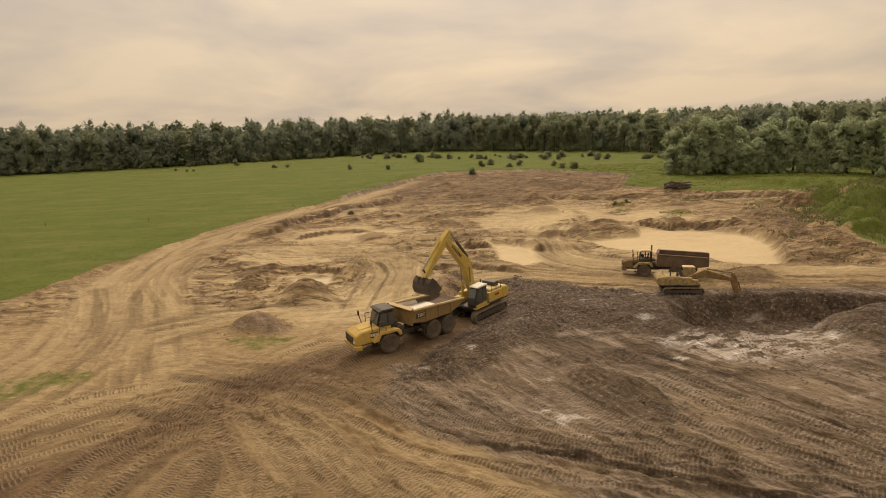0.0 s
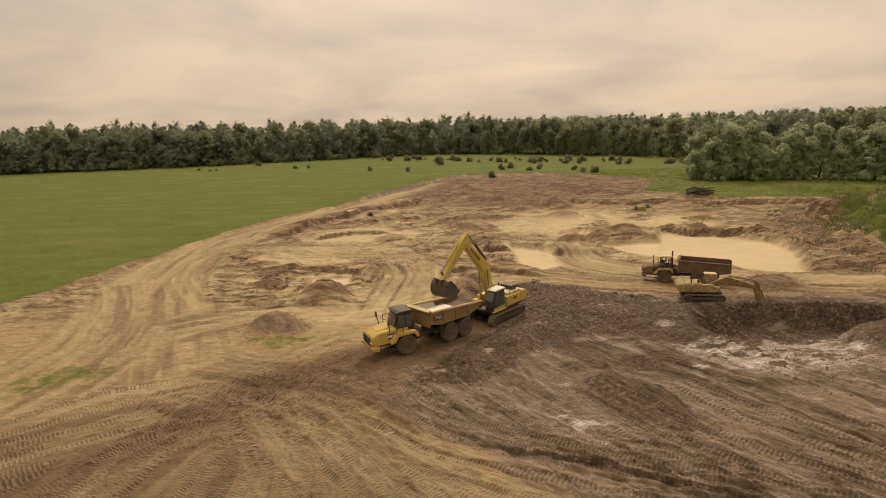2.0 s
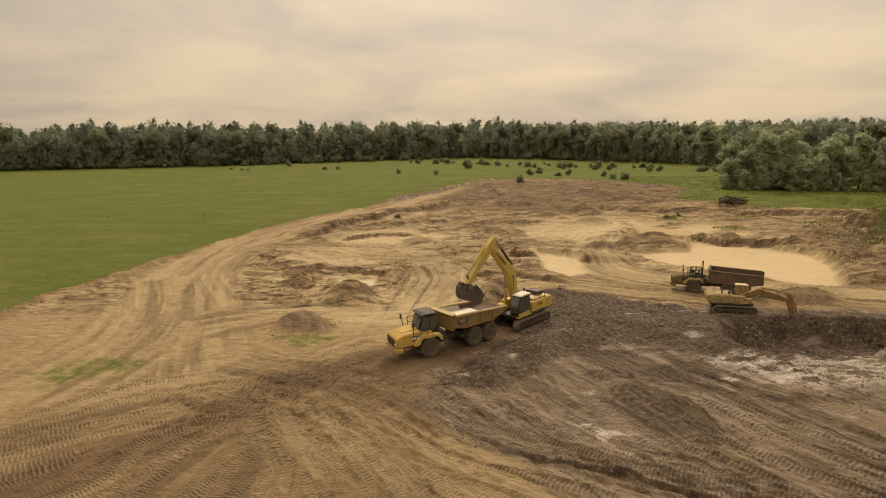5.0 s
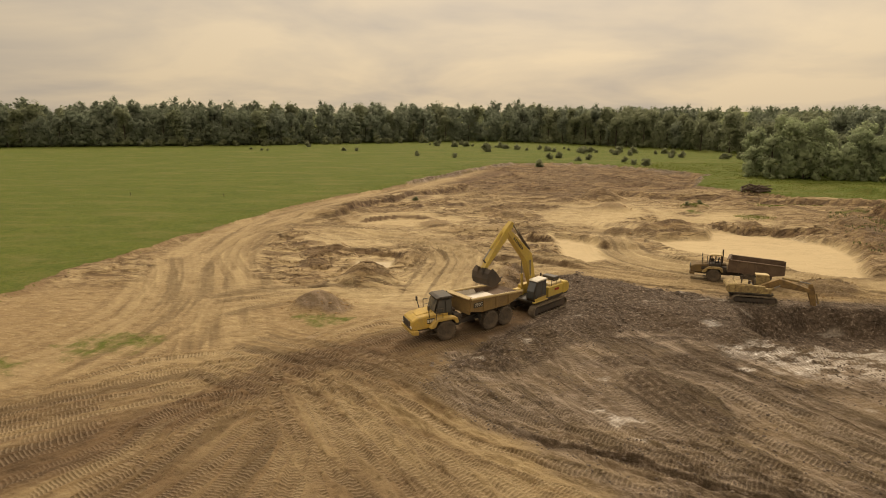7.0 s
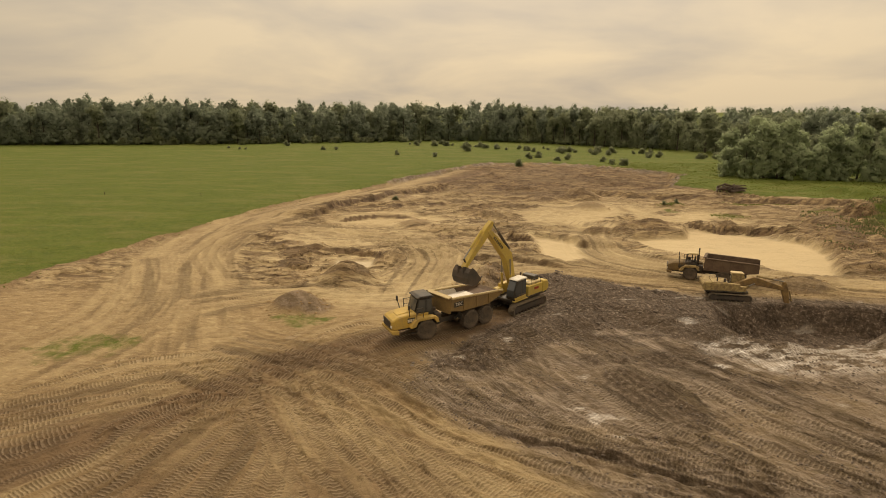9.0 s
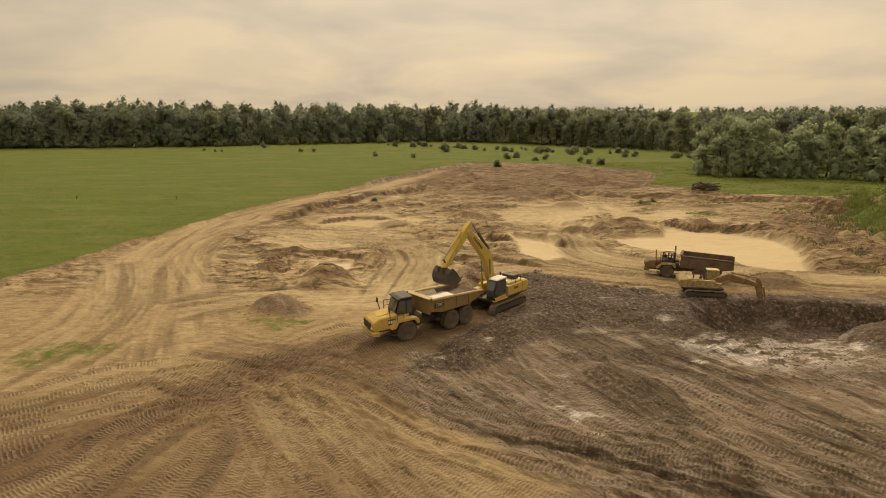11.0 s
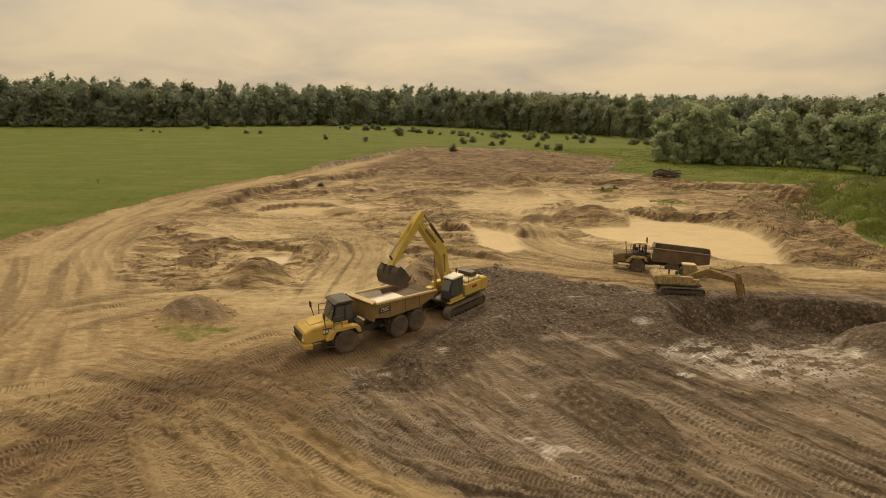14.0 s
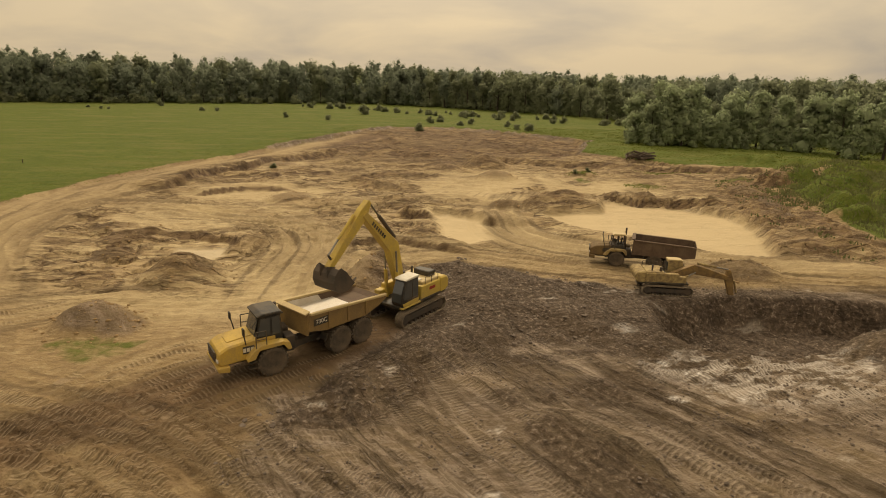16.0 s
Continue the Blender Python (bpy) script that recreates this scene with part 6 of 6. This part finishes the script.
def build_excavator(label, spot, slew, arm, paint, house_dark, roof, old=False, arm_paint=None):
    """A crawler excavator: x ahead, y to its left. slew turns the house on its tracks; arm holds the joints of the boom in the house's plane as (ahead, up)."""
    root = tagged(new("crawler_excavator"), label, "excavator")
    root.matrix_basis = spot
    top = Euler((0, 0, slew)).to_matrix().to_4x4()
    for s in (-1, 1):
        m = Matrix.Translation((0, s * 1.5, 0.02))
        belt = part("crawler_track", track_belt(5.3, 1.05, 0.7), M_TRACK, root, "muddy steel crawler track", m)
        part("track_frame", box((0, 0, 0.52), (3.9, 0.42, 0.5), 0.06), M_DARK if not old else M_DARK, belt)
        for x in (-2.12, 2.12):
            part("sprocket", lathe_y([(0.14, -0.22), (0.40, -0.2), (0.44, -0.08), (0.44, 0.08), (0.40, 0.2), (0.14, 0.22)], 20, None, (x, 0, 0.53)), M_DARK, belt)
        for k in range(7):
            part("roller", rod((-1.5 + 0.5 * k, -0.25, 0.17), (-1.5 + 0.5 * k, 0.25, 0.17), 0.12, 10), M_DARK, belt)
    part("car_body", box((0, 0, 0.72), (2.2, 2.6, 0.55), 0.08), M_DARK, root)
    part("slew_ring", rod((0, 0, 0.95), (0, 0, 1.22), 0.85, 28), M_DARK, root)
    # house
    part("deck", box((-0.45, 0, 1.32), (5.3, 2.95, 0.22), 0.04), M_BLACK, root, "", top)
    part("counterweight", prism([(-3.1, 1.3), (-2.35, 1.25), (-2.35, 2.55), (-3.2, 2.5), (-3.5, 2.2), (-3.45, 1.55)], -1.5, 1.5, 0.12), paint, root, "", top)
    part("engine_cover", box((-1.35, 0, 2.48 if not old else 2.36), (1.95, 2.6, 0.3), 0.06), M_CREAM if not old else house_dark, root, "", top)
    part("side_cover", box((-1.2, 1.22, 1.9), (2.35, 0.5, 1.0), 0.05), paint, root, "", top)
    part("side_cover", box((-0.6, -1.2, 1.9), (3.5, 0.5, 1.0), 0.05), paint, root, "", top)
    part("engine_body", box((-1.3, 0, 1.88), (2.3, 2.0, 0.95), 0.04), M_DARK, root, "", top)
    part("tool_box", box((1.45, -1.15, 1.75), (0.9, 0.6, 0.7), 0.05), paint, root, "", top)
    part("exhaust", rod((-1.6, -0.7, 2.5), (-1.6, -0.7, 3.15), 0.09, 10), M_DARK, root, "", top)
    part("air_cleaner", rod((-0.7, -0.8, 2.5), (-0.7, -0.8, 2.95), 0.16, 12), M_DARK, root, "", top)
    if not old:
        part("muffler_hood", box((-2.0, 0.2, 2.8), (0.8, 1.5, 0.45), 0.06), house_dark, root, "", top)
        part("red_panel", box((-1.35, 1.48, 2.02), (0.7, 0.02, 0.22), 0.0), M_RED, root, "small red marking", top)
        part("pale_panel", box((-0.5, 0.45, 2.66), (0.7, 0.9, 0.06), 0.02), M_WHITE, root, "", top)
    rail = bmesh.new()
    for x in (-2.2, -1.4, -0.6):
        rod((x, 1.35, 2.4), (x, 1.35, 2.95), 0.025, 6, rail)
    rod((-2.2, 1.35, 2.95), (-0.6, 1.35, 2.95), 0.025, 6, rail)
    part("handrail", rail, M_BLACK, root, "", top)
    # cabin on the left
    cab = part("cab_frame", prism([(0.35, 1.42), (2.15, 1.42), (2.32, 1.75), (2.22, 2.4), (1.85, 3.3), (0.4, 3.32)], 0.55, 1.5, 0.05), M_BLACK if not old else M_YELLOW_OLD, root, "cabin shell with dark posts", top)
    part("windscreen", prism([(2.335, 1.8), (2.25, 2.4), (1.9, 3.22), (1.93, 3.23), (2.28, 2.42), (2.365, 1.8)], 0.62, 1.42, 0.0), M_GLASS, cab)
    part("side_window", prism([(1.2, 1.95), (2.1, 1.95), (2.05, 2.5), (1.75, 3.18), (1.2, 3.2)], 1.502, 1.52, 0.0), M_GLASS, cab)
    part("side_window", prism([(0.5, 1.95), (1.1, 1.95), (1.1, 3.2), (0.5, 3.2)], 1.502, 1.52, 0.0), M_GLASS, cab)
    part("rear_window", box((0.36, 1.02, 2.6), (0.03, 0.75, 1.0), 0.0), M_GLASS, cab)
    part("door_skirt", prism([(0.4, 1.45), (2.1, 1.45), (2.22, 1.7), (0.4, 1.78)], 1.505, 1.53, 0.0), paint, cab)
    part("cab_roof", prism([(0.3, 3.32), (1.9, 3.3), (1.95, 3.38), (1.7, 3.46), (0.35, 3.48)], 0.5, 1.55, 0.03), roof, root, "pale cabin roof", top)
    part("cab_floor_edge", box((1.25, 1.42, 1.36), (2.1, 0.3, 0.12), 0.02), paint, root, "", top)
    # boom, stick and bucket in the plane y = -0.15
    arm_paint = arm_paint or paint
    foot, bend, tip, pin = [Vector((a, 0, b)) for a, b in arm]

    def limb(points, widths, y0, y1):
        up, down = [], []
        for i, p in enumerate(points):
            d = (points[min(i + 1, len(points) - 1)] - points[max(i - 1, 0)]).normalized()
            n = Vector((-d.z, 0, d.x))
            up.append(p + n * widths[i] / 2)
            down.append(p - n * widths[i] / 2)
        return prism([(v.x, v.z) for v in up + down[::-1]], y0, y1, 0.03)

    mid1, mid2 = foot.lerp(bend, 0.55), bend.lerp(tip, 0.35)
    boom = part("boom", limb([foot, mid1, bend, mid2, tip], [0.45, 0.85, 1.05, 0.85, 0.42], -0.5, 0.12), arm_paint, root, "", top)
    ahead = (pin - tip).normalized()
    heel = tip - ahead * 0.95 + Vector((-ahead.z, 0, ahead.x)) * 0.12
    stick = part("stick", limb([heel, tip, tip.lerp(pin, 0.3), pin], [0.35, 0.85, 0.72, 0.36], -0.42, 0.04), arm_paint, root, "", top)
    # cylinders
    for y in (-0.72, 0.34):
        a, b = Vector((1.3, y, 1.55)), Vector((bend.x, y, bend.z)) + Vector((0.1, 0, -0.25))
        part("boom_cylinder", rod(a, a.lerp(b, 0.58), 0.13, 12), paint, root, "", top)
        part("boom_cylinder_rod", rod(a.lerp(b, 0.5), b, 0.07, 10), M_CHROME, root, "bright steel cylinder rod", top)
    side = (tip - bend).normalized()
    n = Vector((-side.z, 0, side.x))
    a, b = bend.lerp(tip, 0.05) + n * 0.68 + Vector((0, -0.19, 0)), heel + Vector((0, -0.19, 0))
    part("stick_cylinder", rod(a, a.lerp(b, 0.6), 0.14, 12), M_DARK if not old else paint, root, "", top)
    part("stick_cylinder_rod", rod(a.lerp(b, 0.55), b, 0.075, 10), M_CHROME, root, "bright steel cylinder rod", top)
    out = Vector((-ahead.z, 0, ahead.x))
    a, b = tip.lerp(pin, 0.12) + out * 0.55 + Vector((0, -0.19, 0)), tip.lerp(pin, 0.86) + out * 0.6 + Vector((0, -0.19, 0))
    part("bucket_cylinder", rod(a, a.lerp(b, 0.62), 0.11, 12), paint, root, "", top)
    part("bucket_cylinder_rod", rod(a.lerp(b, 0.6), b, 0.06, 10), M_CHROME, root, "bright steel cylinder rod", top)
    link = rod(b, tip.lerp(pin, 0.88) + Vector((0, -0.19, 0)), 0.08, 8)
    part("bucket_link", link, M_DARK, root, "", top)
    return root, top, pin, boom, stick


def add_bucket(root, top, pin, spin, size, material):
    """A toothed bucket hung on the pin; spin turns it in the arm's plane."""
    m = top @ Matrix.Translation((pin.x, -0.19, pin.z)) @ Euler((0, spin, 0)).to_matrix().to_4x4() @ Matrix.Diagonal((size, size, size, 1))
    w = 0.85
    shell = [(0.0, 0.1), (0.35, -0.15), (0.52, -0.6), (0.42, -1.1), (0.05, -1.42), (-0.55, -1.45), (-1.1, -1.2)]
    inner = [(x * 0.9 - 0.05, z * 0.93 - 0.02) for x, z in shell]
    bm = prism(shell + inner[::-1], -w, w, 0.0)
    cheek = shell + [(-0.62, -0.35), (-0.2, 0.12)]
    cheeks = [prism(cheek, -w - 0.05, -w - 0.002, 0.01), prism(cheek, w + 0.002, w + 0.05, 0.01)]
    teeth, ears = [], []
    for k in range(5):
        y = -w + 0.12 + k * (2 * w - 0.24) / 4
        teeth.append(prism([(-1.05, -1.26), (-1.42, -1.02), (-1.0, -1.12)], y - 0.06, y + 0.06, 0.0))
    for y in (-0.28, 0.28):
        ears.append(prism([(-0.3, 0.0), (0.3, 0.3), (0.5, -0.3), (0.3, -0.4)], y - 0.04, y + 0.04, 0.0))
    bucket = part("bucket", bm, material, root, "dark earth-stained toothed bucket", m)
    for t in teeth:
        part("bucket_tooth", t, material, bucket)
    for c in cheeks:
        part("bucket_cheek", c, material, bucket)
    for e in ears:
        part("hanger_ear", e, material, bucket)
    return bucket


ex, top, pin, boom, stick = build_excavator("large bright yellow crawler excavator with raised arm over a truck", placed(4.62, 52.05, 48, 0.92, -0.1), radians(180), [(0.4, 2.0), (1.45, 5.5), (4.45, 8.4), (7.6, 5.4)], M_YELLOW_NEW, M_BLACK, M_WHITE)
add_bucket(ex, top, pin, 0.15, 1.08, M_DARK)
d = (Vector((4.45, 0, 8.4)) - Vector((1.45, 0, 5.5))).normalized()
for k in range(7):
    p = Vector((3.7, 0.135, 7.62)) - d * (0.27 * k)
    part("marking_bar", box(p, (0.17, 0.02, 0.26), 0.0, Euler((0, -math.atan2(d.z, d.x), 0)).to_matrix()), M_BLACK, boom)
ex, top, pin, boom, stick = build_excavator("older faded yellow crawler excavator digging at the pit's edge", placed(25.1, 55.4, -12, 0.71, -0.1), radians(0), [(0.4, 1.8), (2.9, 2.75), (6.7, 1.9), (7.5, -1.2)], M_YELLOW_OLD, M_YELLOW_OLD, M_CREAM, True, M_ARM_OLD)
add_bucket(ex, top, pin, -0.5, 1.0, M_DARK)


def build_log_pile():
    """Dark timbers thrown on a heap by the lane."""
    rng = random.Random(4)
    root = tagged(new("log_pile"), "heap of dark weathered logs and roots lying on the grass", "logs")
    x0, y0 = 56.0, 128.6
    root.matrix_basis = Matrix.Translation((x0, y0, floor_z(x0, y0)))
    for k in range(26):
        a = rng.uniform(-0.5, 0.5) + (0 if rng.random() < 0.7 else 1.3)
        length = rng.uniform(1.2, 3.8)
        cx, cy, cz = rng.uniform(-2.4, 2.4), rng.uniform(-1.2, 1.2), 0.2 + 1.5 * rng.random() * rng.random()
        dx, dy, dz = math.cos(a) * length / 2, math.sin(a) * length / 2, rng.uniform(-0.5, 0.5)
        part("log", rod((cx - dx, cy - dy, max(0.1, cz - dz)), (cx + dx, cy + dy, max(0.1, cz + dz)), rng.uniform(0.14, 0.26), 8, None, rng.uniform(0.09, 0.16)), M_WOOD, root)


build_log_pile()


def build_marker(x, y, h):
    root = tagged(new("marker_stake"), "thin weathered wooden stake standing in the pasture", "stake", "stakes in the pasture")
    root.matrix_basis = Matrix.Translation((x, y, floor_z(x, y)))
    part("stake", box((0, 0, h / 2 - 0.1), (0.09, 0.08, h + 0.2), 0.01), M_WOOD, root)
    part("stake_top", box((0, 0, h), (0.13, 0.12, 0.14), 0.02), M_WOOD, root)


for x, y, h in ((-53.5, 117, 0.6), (-74, 118, 0.5)):
    build_marker(x, y, h)
